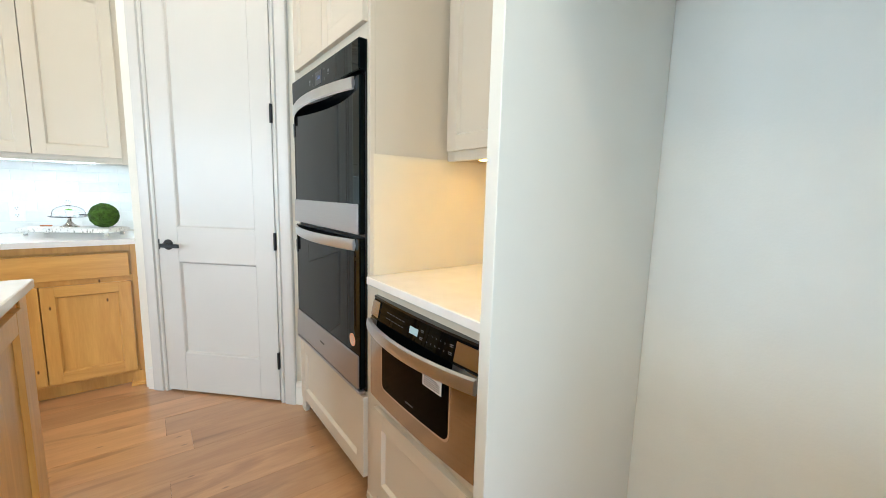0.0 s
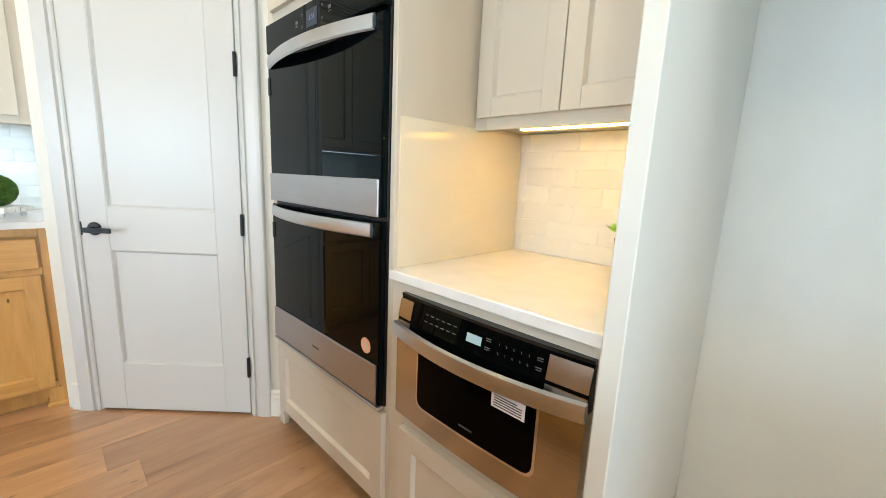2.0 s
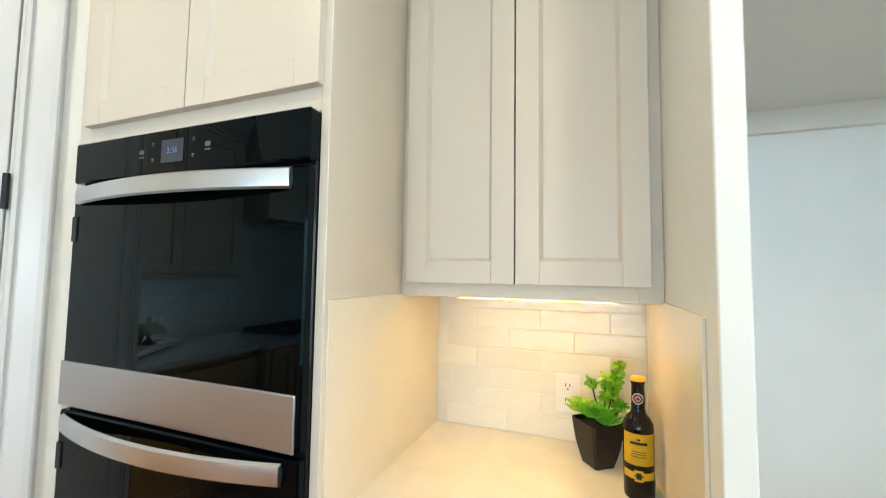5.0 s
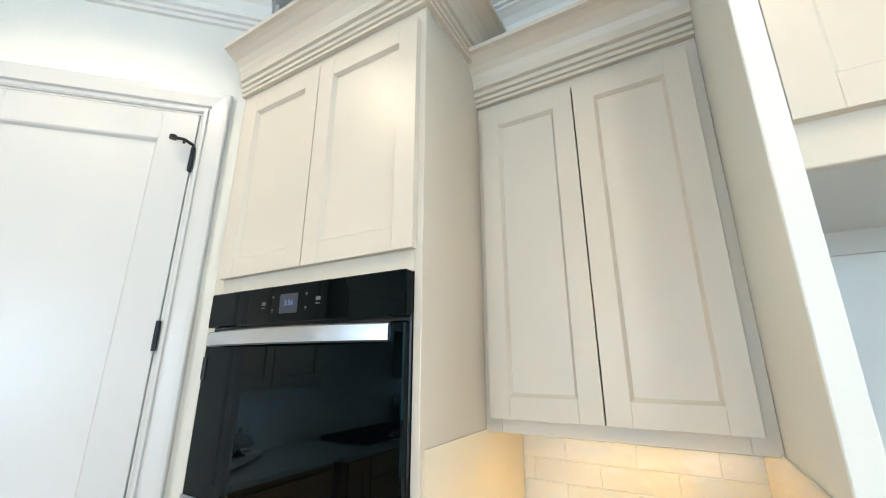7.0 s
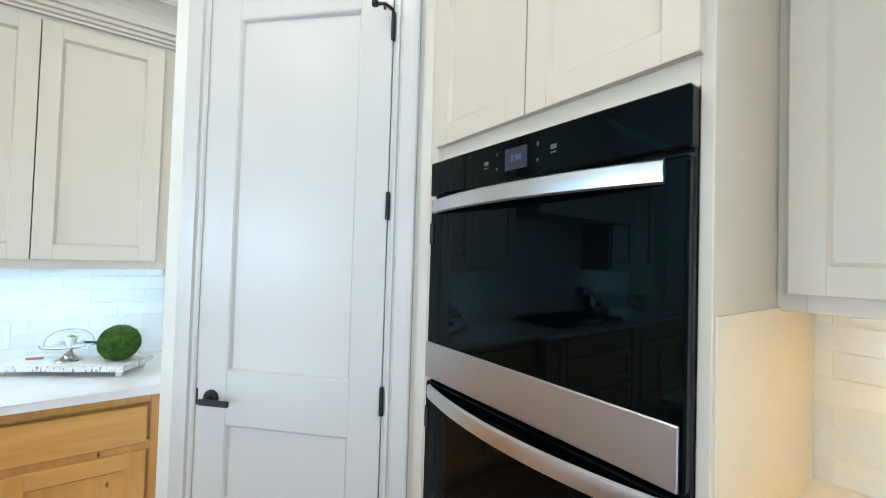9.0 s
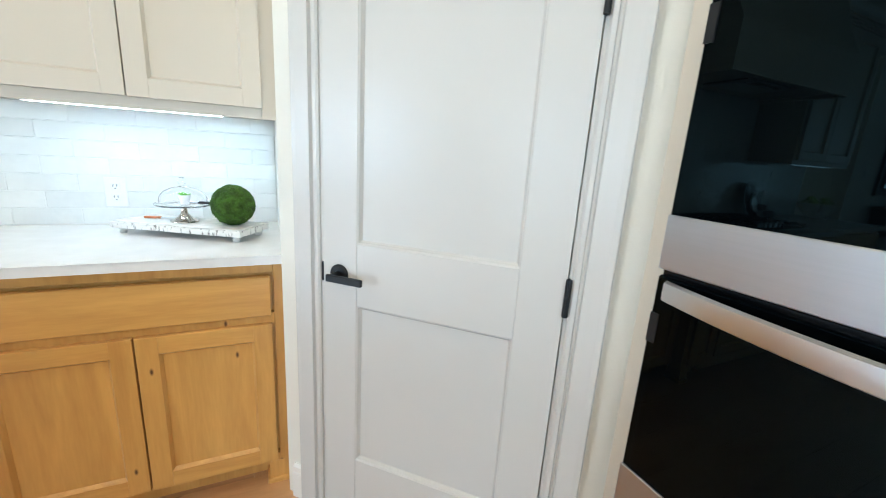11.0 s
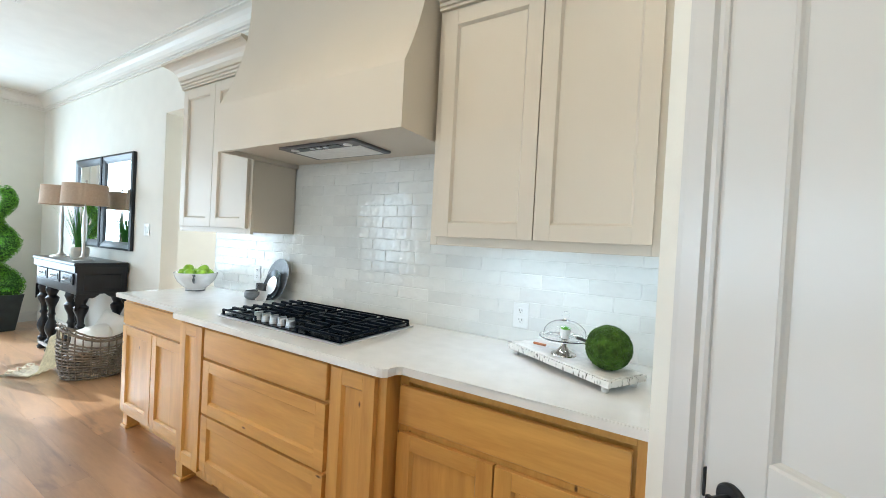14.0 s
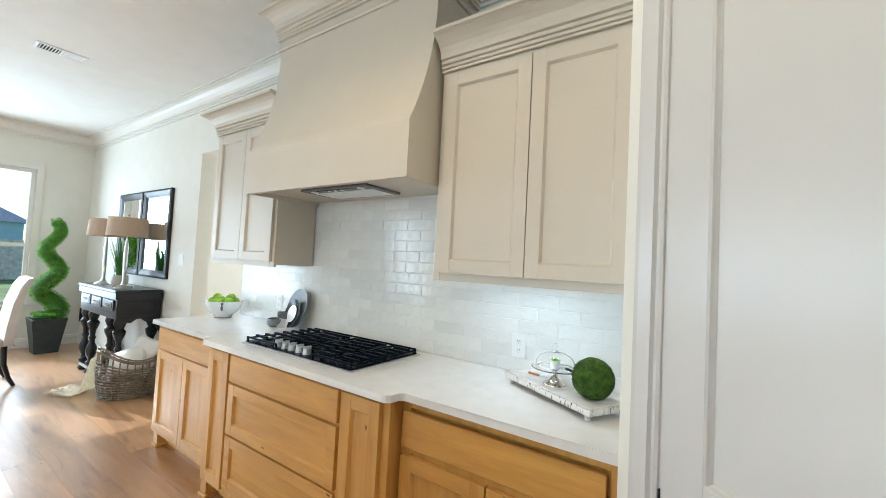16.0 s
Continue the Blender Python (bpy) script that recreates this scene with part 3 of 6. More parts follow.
# ---- double oven ----
def bow(bm, a0, a1, z0, z1, m, sag, th=0.013, n=18, off=0.0):
    """A flat bar along local x from a0 to a1, bowed towards -y."""
    rings = []
    for i in range(n + 1):
        u = i / n
        x = a0 + (a1 - a0) * u
        y = -off - sag * (1 - (2 * u - 1) ** 2)
        rings.append([bm.verts.new(m @ Vector(p)) for p in ((x, y, z0), (x, y - th * 0.6, z0 + 0.004), (x, y - th * 0.72, (z0 + z1) / 2), (x, y - th * 0.6, z1 - 0.004), (x, y, z1), (x, y + 0.004, (z0 + z1) / 2))])
    for a, b in zip(rings, rings[1:]):
        for k in range(6):
            bm.faces.new((a[k], a[(k + 1) % 6], b[(k + 1) % 6], b[k]))
    bm.faces.new(rings[0]), bm.faces.new(rings[-1])
    return bm


def text_mesh(body, size, m, material, parent, name="lettering", label=""):
    cu = bpy.data.curves.new(name, "FONT")
    cu.body, cu.size, cu.align_x, cu.align_y, cu.extrude = body, size, "CENTER", "CENTER", 0.0002
    tmp = bpy.data.objects.new(name, cu)
    me = bpy.data.meshes.new_from_object(tmp)
    bpy.data.objects.remove(tmp)
    bpy.data.curves.remove(cu)
    me.transform(WM[parent].inverted() @ m @ pose(0, 0, 0, 90, 0, 0))
    me.materials.clear()
    me.materials.append(material)
    ob = new(name, me)
    ob.parent = parent
    WM[ob] = WM[parent]
    return tagged(ob, label)


LCD = mat("blue_display", (0.03, 0.035, 0.05), 0.12, var=0, emit=(0.22, 0.32, 0.55), strength=0.012)
LCDTXT = mat("display_digits", (0.10, 0.16, 0.36), 0.3, var=0, emit=(0.25, 0.4, 1.0), strength=0.018)
GREYPRINT = mat("grey_print", (0.10, 0.10, 0.105), 0.5, var=0)
PALEPRINT = mat("pale_print", (0.6, 0.6, 0.6), 0.5, var=0)
STICKER = mat("copper_seal", (0.75, 0.42, 0.27), 0.35, var=0.1, scale=60)
CAVITY = mat("oven_cavity_enamel", (0.02, 0.022, 0.025), 0.3, var=0.3, scale=30)


def double_oven():
    o = thing("double_oven", (0.93, 1.87, 0.455), "black glass and stainless steel built-in double wall oven", "oven")
    M = pose(0.904, 0, 0, 0, 0, -90)
    part("chassis", B((-2.256, -1.489, 0.022, 0.58, 0.452, 1.742), bev=0.003, m=M), GLOSSBLACK, o)
    cp = part("control_panel", B((-2.250, -1.487, -0.004, 0.026, 1.636, 1.742), bev=0.004, m=M), OVENGLASS, o)
    part("display", B((-1.915, -1.842, -0.0052, 0.0, 1.662, 1.716), m=M), LCD, cp, "small lit blue clock display")
    text_mesh("3:56", 0.022, M @ pose(-1.878, -0.0058, 1.69), LCDTXT, cp)
    for x, z in ((-1.985, 1.69), (-1.945, 1.71), (-1.945, 1.672), (-1.81, 1.71), (-1.81, 1.672), (-1.765, 1.69)):
        big = x in (-1.985, -1.765)
        s = 0.010 if big else 0.004
        part("touch_mark", B((x - s * 0.8, x + s * 0.8, -0.0052, 0, z - s, z - s * 0.7), (x - s * 0.8, x + s * 0.8, -0.0052, 0, z - 0.1 * s, z + s * 0.9), m=M), GREYPRINT, cp)
    for z0, zs, z1, hz in ((1.066, 1.176, 1.624, 1.598), (0.466, 0.600, 1.052, 1.022)):
        d = part("oven_door", B((-2.250, -1.491, 0.0, 0.022, z0, z1), bev=0.004, m=M), OVENGLASS, o)
        part("steel_strip", B((-2.249, -1.500, -0.006, 0.001, z0, zs), bev=0.002, m=M), STEEL, d, "brushed stainless strip")
        bm = bmesh.new()
        bow(bm, -2.226, -1.528, hz - 0.020, hz + 0.024, M, 0.046, off=0.003)
        h = part("handle", bm, BRIGHT, d, "bowed stainless bar handle", smooth=True)
        part("corner_clip", B((-2.248, -2.230, -0.003, 0.0005, hz - 0.115, hz - 0.05), m=M), BLACKMETAL, d)
    part("bottom_trim", B((-2.252, -1.489, -0.006, 0.02, 0.449, 0.460), bev=0.002, m=M), STEEL, o)
    bm = bmesh.new()
    lathe(bm, [(0, 0), (0.026, 0), (0.026, 0.0008), (0, 0.0008)], (0, 0, 0), 28)
    bm.transform(M @ pose(-1.56, -0.0003, 0.648, 90, 0, 0))
    st = part("seal_sticker", bm, STICKER, o, "round copper-coloured seal sticker")
    for k in range(4):
        w = 0.016 - 0.004 * abs(k - 1.5)
        part("print_bar", B((-1.56 - w, -1.56 + w, -0.0016, -0.0008, 0.632 + k * 0.009, 0.635 + k * 0.009), m=M), PALEPRINT, st)
    part("badge", B((-1.905, -1.855, -0.0068, -0.005, 0.527, 0.535), m=M), GREYPRINT, o, "small grey badge")


double_oven()

# ---- microwave drawer ----
MWGLASS = mat("black_microwave_glass", (0.001, 0.001, 0.001), 0.05, var=0, ior=1.15)
MWDISP = mat("pale_lit_display", (0.3, 0.4, 0.42), 0.2, var=0, emit=(0.70, 0.92, 1.0), strength=0.13)


def microwave_drawer():
    o = thing("microwave_drawer", (0.93, 1.12, 0.5), "stainless steel microwave drawer with a black window", "microwave")
    M = pose(0.920, 0, 0, 0, 0, -90)
    a0, a1 = -1.404, -0.836
    part("chassis", B((a0 + 0.006, a1 - 0.006, 0.012, 0.58, 0.496, 0.852), bev=0.002, m=M), GLOSSBLACK, o)

    def lean(x, z):
        """How far the leaning control panel stands out at x, z."""
        return 0.020 - 0.022 * (z - 0.752) / 0.1 + 0.012 * (1 - (2 * (x - a0) / (a1 - a0) - 1) ** 2)

    def bulge(z0, z1, front, sag, depth, top_back=0.0, xa=a0, xb=a1, n=16):
        """A front that is bowed in plan, its top leaning back by top_back."""
        bm = bmesh.new()
        rings = []
        for i in range(n + 1):
            u = i / n
            x = xa + (xb - xa) * u
            v = (2 * (x - a0) / (a1 - a0) - 1)
            y = -front - sag * (1 - v * v)
            rings.append([bm.verts.new(M @ Vector(p)) for p in ((x, depth, z0), (x, y, z0), (x, y + top_back, z1), (x, depth, z1))])
        for a, b in zip(rings, rings[1:]):
            for k in range(4):
                bm.faces.new((a[k], a[(k + 1) % 4], b[(k + 1) % 4], b[k]))
        bm.faces.new(rings[0]), bm.faces.new(rings[-1])
        return bm

    d = part("drawer_front", bulge(0.497, 0.752, 0.016, 0.012, 0.012), STEEL2, o, "brushed stainless drawer front", smooth=True)

    def rounded(xa, xb, z0, z1, out, rad, n=20):
        """A pane bowed like the front, its two lower corners rounded."""
        bm = bmesh.new()
        cols = []
        for i in range(n + 1):
            u = i / n
            u = u * u * (3 - 2 * u)
            x = xa + (xb - xa) * u
            e = min(x - xa, xb - x)
            zz = z0 + (rad - math.sqrt(max(0.0, rad * rad - (rad - e) ** 2)) if e < rad else 0.0)
            y = -out - 0.012 * (1 - (2 * (x - a0) / (a1 - a0) - 1) ** 2)
            cols.append([bm.verts.new(M @ Vector(p)) for p in ((x, 0.0, zz), (x, y, zz), (x, y, z1), (x, 0.0, z1))])
        for a, b in zip(cols, cols[1:]):
            for k in range(4):
                bm.faces.new((a[k], a[(k + 1) % 4], b[(k + 1) % 4], b[k]))
        bm.faces.new(cols[0]), bm.faces.new(cols[-1])
        return bm

    part("window_trim", rounded(-1.308, -0.929, 0.556, 0.750, 0.0172, 0.026), CHROME, d, "thin chrome window trim", smooth=True)
    part("window", rounded(-1.302, -0.936, 0.563, 0.750, 0.0184, 0.022), MWGLASS, d, "black glass window", smooth=True)
    cp = part("control_panel", bulge(0.752, 0.852, 0.020, 0.012, 0.012, top_back=0.022), OVENGLASS, o, smooth=True)
    for xa, xb in ((-1.403, -1.345), (-0.925, -0.837)):
        part("end_cap", bulge(0.794, 0.846, 0.0145, 0.012, 0.0, top_back=0.011, xa=xa, xb=xb, n=6), STEEL2, o, "stainless end cap", smooth=True)
        part("end_cap", bulge(0.753, 0.786, 0.0215, 0.012, 0.0, top_back=0.006, xa=xa, xb=xb, n=6), STEEL2, o, "stainless end cap", smooth=True)
    part("top_edge", bulge(0.852, 0.860, 0.0, 0.012, 0.03), GLOSSBLACK, o, smooth=True)
    part("display", bulge(0.806, 0.826, lean(a0, 0.806) + 0.0008, 0.012, 0.0, top_back=0.0044, xa=-1.141, xb=-1.096, n=4), MWDISP, cp, "lit pale display")
    for r, z in ((0, 0.826), (1, 0.808)):
        for k in range(6):
            x = -1.292 + k * 0.021
            part("touch_mark", bulge(z, z + 0.0024, lean(a0, z) + 0.0007, 0.012, 0.0, xa=x, xb=x + 0.011, n=2), GREYPRINT, cp)
    for r, z in ((0, 0.826), (1, 0.806)):
        for k in range(5):
            text_mesh(str((k + 1 + 5 * r) % 10), 0.0085, M @ pose(-1.046 + k * 0.019, -lean(-1.046 + k * 0.019, z - 0.004) - 0.0006, z), GREYPRINT, cp, "numeral")
    for r, z in ((0, 0.826), (1, 0.806)):
        for dz in (0.0, 0.005):
            part("touch_mark", bulge(z - 0.003 + dz, z - 0.0008 + dz, lean(a0, z) + 0.0007, 0.012, 0.0, xa=-0.952, xb=-0.938, n=2), GREYPRINT, cp)
            part("touch_mark", bulge(z - 0.003 + dz, z - 0.0008 + dz, lean(a0, z) + 0.0007, 0.012, 0.0, xa=-1.084, xb=-1.070, n=2), GREYPRINT, cp)
    bm = bmesh.new()
    bow(bm, a0 - 0.002, a1 + 0.002, 0.738, 0.782, M, 0.042, th=0.016, off=0.020)
    part("handle", bm, BRIGHT, d, "wide bowed stainless handle", smooth=True)
    for x in (a0 + 0.012, a1 - 0.012):
        part("handle_post", B((x - 0.011, x + 0.011, -0.024, 0.0, 0.744, 0.776), bev=0.002, m=M), BRIGHT, d)
    lab = part("label_sticker", B((-1.046, -0.958, -0.0325, -0.031, 0.685, 0.724), bev=0, m=M), WHITEPL, d, "white printed paper label")
    for k in range(5):
        part("print_bar", B((-1.039, -0.965 - 0.012 * (k == 4), -0.0332, -0.0325, 0.690 + 0.006 * k, 0.6925 + 0.006 * k), m=M), GREYPRINT, lab)
    part("badge", B((-1.14, -1.098, -0.0315, -0.030, 0.585, 0.590), m=M), mat("faint_grey_badge", (0.06, 0.06, 0.06), 0.4, var=0), d)


microwave_drawer()

# ---- cooktop wall: base cabinets ----
YF = 3.126         # face frames, right and left
YC = 3.05          # face frame of the bump-out
TOP = 0.884


def base_cabinet(name, x0, x1, y, label, fronts, feet=(), rails=()):
    c = thing(name, ((x0 + x1) / 2, y + 0.2, 0), label, "cabinet", "kitchen base cabinets")
    part("carcass", B((x0 + 0.002, x1 - 0.002, y + 0.022, YW - 0.004, 0.095, TOP), (x0 + 0.03, x1 - 0.03, y + 0.075, y + 0.09, 0.0, 0.095)), ALDER_V, c)
    part("face_frame", B((x0, x0 + 0.04, y, y + 0.022, 0.095, TOP), (x1 - 0.04, x1, y, y + 0.022, 0.095, TOP), (x0 + 0.04, x1 - 0.04, y + 0.0006, y + 0.022, 0.845, TOP),
                        (x0 + 0.04, x1 - 0.04, y + 0.0006, y + 0.022, 0.095, 0.13), *[(x0 + 0.04, x1 - 0.04, y + 0.0006, y + 0.022, a, b) for a, b in rails], bev=0.0015), ALDER_V, c)
    m = pose(0, y - 0.02, 0)
    for kind, a, b, z0, z1 in fronts:
        if kind == "drawer":
            part("drawer_front", slab(a, b, z0, z1, m), ALDER_H, c)
        elif kind == "panel_drawer":
            shaker("drawer_front", c, a, b, z0, z1, m, ALDER_H, rail=0.055)
        else:
            shaker("door", c, a, b, z0, z1, m, ALDER_V, ALDER_H, rail=0.058)
    for a, b in feet:
        bm = bmesh.new()
        box(bm, a + 0.008, b - 0.008, y + 0.004, y + 0.09, 0.02, 0.096)
        box(bm, a, b, y - 0.006, y + 0.098, 0.0, 0.02, 0.003)
        part("foot", bm, ALDER_V, c)


base_cabinet("base_cabinet", -0.598, 0.236, YF, "knotty alder base cabinet, one drawer over two doors",
             [("drawer", -0.585, 0.187, 0.695, 0.835), ("door", -0.585, -0.205, 0.112, 0.665), ("door", -0.199, 0.187, 0.112, 0.665)],
             feet=[(0.15, 0.236)], rails=[(0.66, 0.70)])
base_cabinet("drawer_cabinet", -1.776, -0.872, YC, "knotty alder three-drawer cabinet under the cooktop",
             [("drawer", -1.766, -0.882, 0.722, 0.866), ("panel_drawer", -1.766, -0.882, 0.440, 0.708), ("panel_drawer", -1.766, -0.882, 0.150, 0.428)], rails=[(0.70, 0.73), (0.425, 0.445)])
base_cabinet("pull_out_cabinet", -0.871, -0.600, YC, "narrow knotty alder pull-out cabinet", [("door", -0.860, -0.640, 0.125, 0.866)], feet=[(-0.69, -0.61)])
base_cabinet("pull_out_cabinet", -2.048, -1.777, YC, "narrow knotty alder pull-out cabinet", [("door", -2.005, -1.787, 0.125, 0.866)], feet=[(-2.044, -1.965)])
base_cabinet("base_cabinet", -2.938, -2.049, YF, "knotty alder base cabinet at the counter's open end",
             [("drawer", -2.915, -2.075, 0.715, 0.86), ("door", -2.915, -2.506, 0.125, 0.70), ("door", -2.500, -2.075, 0.125, 0.70)],
             feet=[(-2.936, -2.86)], rails=[(0.695, 0.72)])

# countertop with a bump-out and eased corners
bm = bmesh.new()
F, FB = 3.078, 3.005
outline = [(0.237, YW - 0.002), (-2.965, YW - 0.002), (-2.965, F), (-2.085, F), (-2.068, F - 0.008), (-2.060, FB + 0.02), (-2.045, FB + 0.004), (-2.03, FB),
           (-0.61, FB), (-0.59, FB + 0.004), (-0.578, FB + 0.018), (-0.572, F - 0.014), (-0.555, F), (0.237, F)]
lo = [bm.verts.new((x, y, 0.885)) for x, y in outline]
hi = [bm.verts.new((x, y, 0.915)) for x, y in outline]
bm.faces.new(lo), bm.faces.new(hi)
for k in range(len(lo)):
    bm.faces.new((lo[k], lo[(k + 1) % len(lo)], hi[(k + 1) % len(lo)], hi[k]))
bmesh.ops.bevel(bm, geom=[e for e in bm.edges if all(v in hi for v in e.verts)], offset=0.003, segments=2, affect="EDGES")
solid("countertop", bm, QUARTZ, "white quartz countertop with a bumped-out middle", "countertop")

# ---- wall cabinets beside the hood ----
def wall_cabinet(x0, x1, doors, label, crown_pts):
    c = thing("wall_cabinet", ((x0 + x1) / 2, 3.55, 1.352), label, "cabinet", "wall cabinets beside the hood")
    y = 3.392
    part("carcass", B((x0 + 0.001, x1 - 0.001, y + 0.02, YW - 0.012, 1.366, 2.37)), PAINT, c)
    part("face_frame", B((x0, x0 + 0.035, y, y + 0.02, 1.352, 2.37), (x1 - 0.05, x1, y, y + 0.02, 1.352, 2.37), (x0 + 0.035, x1 - 0.05, y + 0.0006, y + 0.02, 1.352, 1.40), (x0 + 0.035, x1 - 0.05, y + 0.0006, y + 0.02, 2.32, 2.37), bev=0.0015), PAINT, c)
    for a, b in doors:
        shaker("door", c, a, b, 1.388, 2.335, pose(0, y - 0.022, 0), PAINT, rail=0.06)
    crown_on(c, crown_pts, 2.355)
    return c


wall_cabinet(-0.672, 0.236, ((-0.634, -0.2085), (-0.2045, 0.188)), "greige painted two-door wall cabinet, crown on top", [(0.236, 3.392), (-0.672, 3.392)])
wall_cabinet(-2.835, -1.985, ((-2.80, -2.402), (-2.398, -2.01)), "greige painted two-door wall cabinet, crown on top", [(-1.985, 3.392), (-2.835, 3.392), (-2.835, YW - 0.012)])

# ---- range hood ----
FILTER = mat("pale_mesh_filter", (0.86, 0.86, 0.84), 0.5, 0.2, var=0.06, scale=30)
VENTGREY = mat("dark_brushed_steel", (0.16, 0.16, 0.165), 0.4, 1.0, var=0.1, scale=10)


def range_hood():
    h = thing("range_hood", (-1.335, 3.45, 1.806), "greige painted range hood with a curved flared front", "range hood")
    x0, x1 = -1.982, -0.690
    prof = [(3.172, 1.806), (3.172, 2.066)]
    for i in range(15):
        u = i / 14
        prof.append((3.172 + 0.165 * (1 - (1 - u) ** 2.2), 2.068 + 0.70 * u))
    prof += [(3.337, H - 0.004), (YW - 0.012, H - 0.004), (YW - 0.012, 1.86), (3.20, 1.86), (3.20, 1.806)]
    bm = bmesh.new()
    va = [bm.verts.new((x0, y, z)) for y, z in prof]
    vb = [bm.verts.new((x1, y, z)) for y, z in prof]
    for k in range(len(prof)):
        bm.faces.new((va[k], va[(k + 1) % len(prof)], vb[(k + 1) % len(prof)], vb[k]))
    bm.faces.new(va), bm.faces.new(vb)
    part("shell", bm, PAINT, h, smooth=True)
    for a in (x0, x1 - 0.02):
        part("side_skirt", B((a, a + 0.02, 3.20, YW - 0.012, 1.806, 1.86)), PAINT, h)
    part("soffit", B((x0 + 0.02, x1 - 0.02, 3.20, YW - 0.012, 1.832, 1.86)), PAINT, h)
    bm = bmesh.new()
    sweep(bm, [(x1, YW - 0.012), (x1, 3.337), (x0, 3.337), (x0, YW - 0.012)], [(o * 1.05, 2.86 + q * 1.12) for o, q in CABCROWN])
    part("crown", bm, PAINT, h, "stepped crown moulding")
    bm = bmesh.new()
    sweep(bm, [(x1, YW - 0.012), (x1, 3.337), (x0, 3.337), (x0, YW - 0.012)], [(0, 2.79), (0.012, 2.79), (0.016, 2.80), (0.012, 2.812), (0, 2.812)])
    part("bead", bm, PAINT, h)
    ins = part("vent_insert", B((-1.62, -1.07, 3.30, 3.58, 1.819, 1.834), bev=0.003), VENTGREY, h, "stainless vent insert with a lit filter")
    part("filter", B((-1.585, -1.105, 3.385, 3.56, 1.8165, 1.822)), FILTER, ins)
    part("switch_strip", B((-1.50, -1.20, 3.325, 3.36, 1.8165, 1.822)), GLOSSBLACK, ins)
    for x in (-1.40, -1.35, -1.30):
        part("switch", B((x - 0.012, x + 0.012, 3.333, 3.352, 1.812, 1.818), bev=0.002), BRIGHT, ins)
    for x in (-1.54, -1.15):
        bm = bmesh.new()
        lathe(bm, [(0, 1.814), (0.022, 1.814), (0.022, 1.822), (0, 1.822)], (x, 3.345, 0), 18)
        part("bulb_lens", bm, WHITEPL, ins)


range_hood()

# ---- LED strips under the wall cabinets ----
def led(x0, x1, y0, y1, z, material, label, drop=0.0055, h=0.012):
    c = thing("under_cabinet_light", ((x0 + x1) / 2, (y0 + y1) / 2, z), label, "light fixture", "under-cabinet lights")
    part("housing", B((x0, x1, y0, y1, z, z + h), bev=0.002), WHITEPL, c)
    part("diffuser", B((x0 + 0.006, x1 - 0.006, y0 + 0.004, y1 - 0.004, z - drop, z), bev=0.001), material, c)


led(-0.49, 0.06, 3.43, 3.48, 1.3552, LED_W, "slim cool-white LED bar, lit, under the wall cabinet", 0.003, 0.0108)
led(-2.70, -2.15, 3.43, 3.48, 1.3552, LED_W, "slim cool-white LED bar, lit, under the wall cabinet", 0.003, 0.0108)
led(1.298, 1.336, 0.92, 1.31, 1.3525, LED_Y, "slim warm LED bar, lit, under the wall cabinet", 0.005, 0.0165)
lamp("led_light", "AREA", 0.4, (0.62, 0.82, 1.0), look((-0.215, 3.455, 1.345), (-0.215, 3.50, 0.9)), 0.5, 0.02)
lamp("led_light", "AREA", 0.3, (0.62, 0.82, 1.0), look((-2.42, 3.455, 1.345), (-2.42, 3.50, 0.9)), 0.5, 0.02)
# recessed ceiling lamps
def can_light(x, y, watts):
    c = thing("recessed_light", (x, y, H), "round white recessed ceiling light, lit", "ceiling light", "recessed ceiling lights")
    bm = bmesh.new()
    lathe(bm, [(0.055, -0.004), (0.085, -0.006), (0.088, -0.001), (0.055, -0.001)], (x, y, H), 28)
    part("trim_ring", bm, WHITEPL, c)
    bm = bmesh.new()
    lathe(bm, [(0, -0.003), (0.055, -0.003), (0.055, -0.001), (0, -0.001)], (x, y, H), 28)
    part("lens", bm, CANLIGHT, c)
    lamp("recessed_lamp", "SPOT", watts, (1.0, 0.73, 0.44), look((x, y, H - 0.012), (x, y, 0)), 0.07, spot=150)


for x, y in ((0.12, 2.2), (0.12, 0.4), (0.12, -1.4), (-1.0, 2.2), (-1.0, 0.4), (-1.0, -1.4)):
    can_light(x, y, 44 if x > 0 else 42)

# ---- island ----
def island():
    c = thing("kitchen_island", (-0.6, 0.5, 0), "alder kitchen island with a white quartz top", "island")
    part("carcass", B((-1.05, -0.04, -0.75, 1.925, 0.09, 0.884), (-1.0, -0.10, -0.7, 1.875, 0, 0.09)), ALDER_V, c)
    part("corner_post", B((-0.115, -0.032, 1.85, 1.933, 0, 0.884), bev=0.003), ALDER_V, c)
    part("corner_post", B((-1.06, -0.98, 1.85, 1.933, 0, 0.884), bev=0.003), ALDER_V, c)
    for k in range(4):
        shaker("panel", c, -0.7 + k * 0.63, -0.09 + k * 0.63, 0.12, 0.86, pose(-0.018, 0, 0, 0, 0, 90), ALDER_V)
    part("worktop", B((-1.12, -0.016, -0.8, 1.968, 0.885, 0.915), bev=0.003), QUARTZ, c, "white quartz island top")


island()

# ---- cooktop ----
GRATE = mat("cast_iron_grate", (0.003, 0.006, 0.012), 0.42, 0.0, var=0.2, scale=40, bump=0.2, bscale=200, ior=1.15)


NAVYPAN = mat("blue_black_glass", (0.003, 0.005, 0.009), 0.22, var=0.1, ior=1.1)


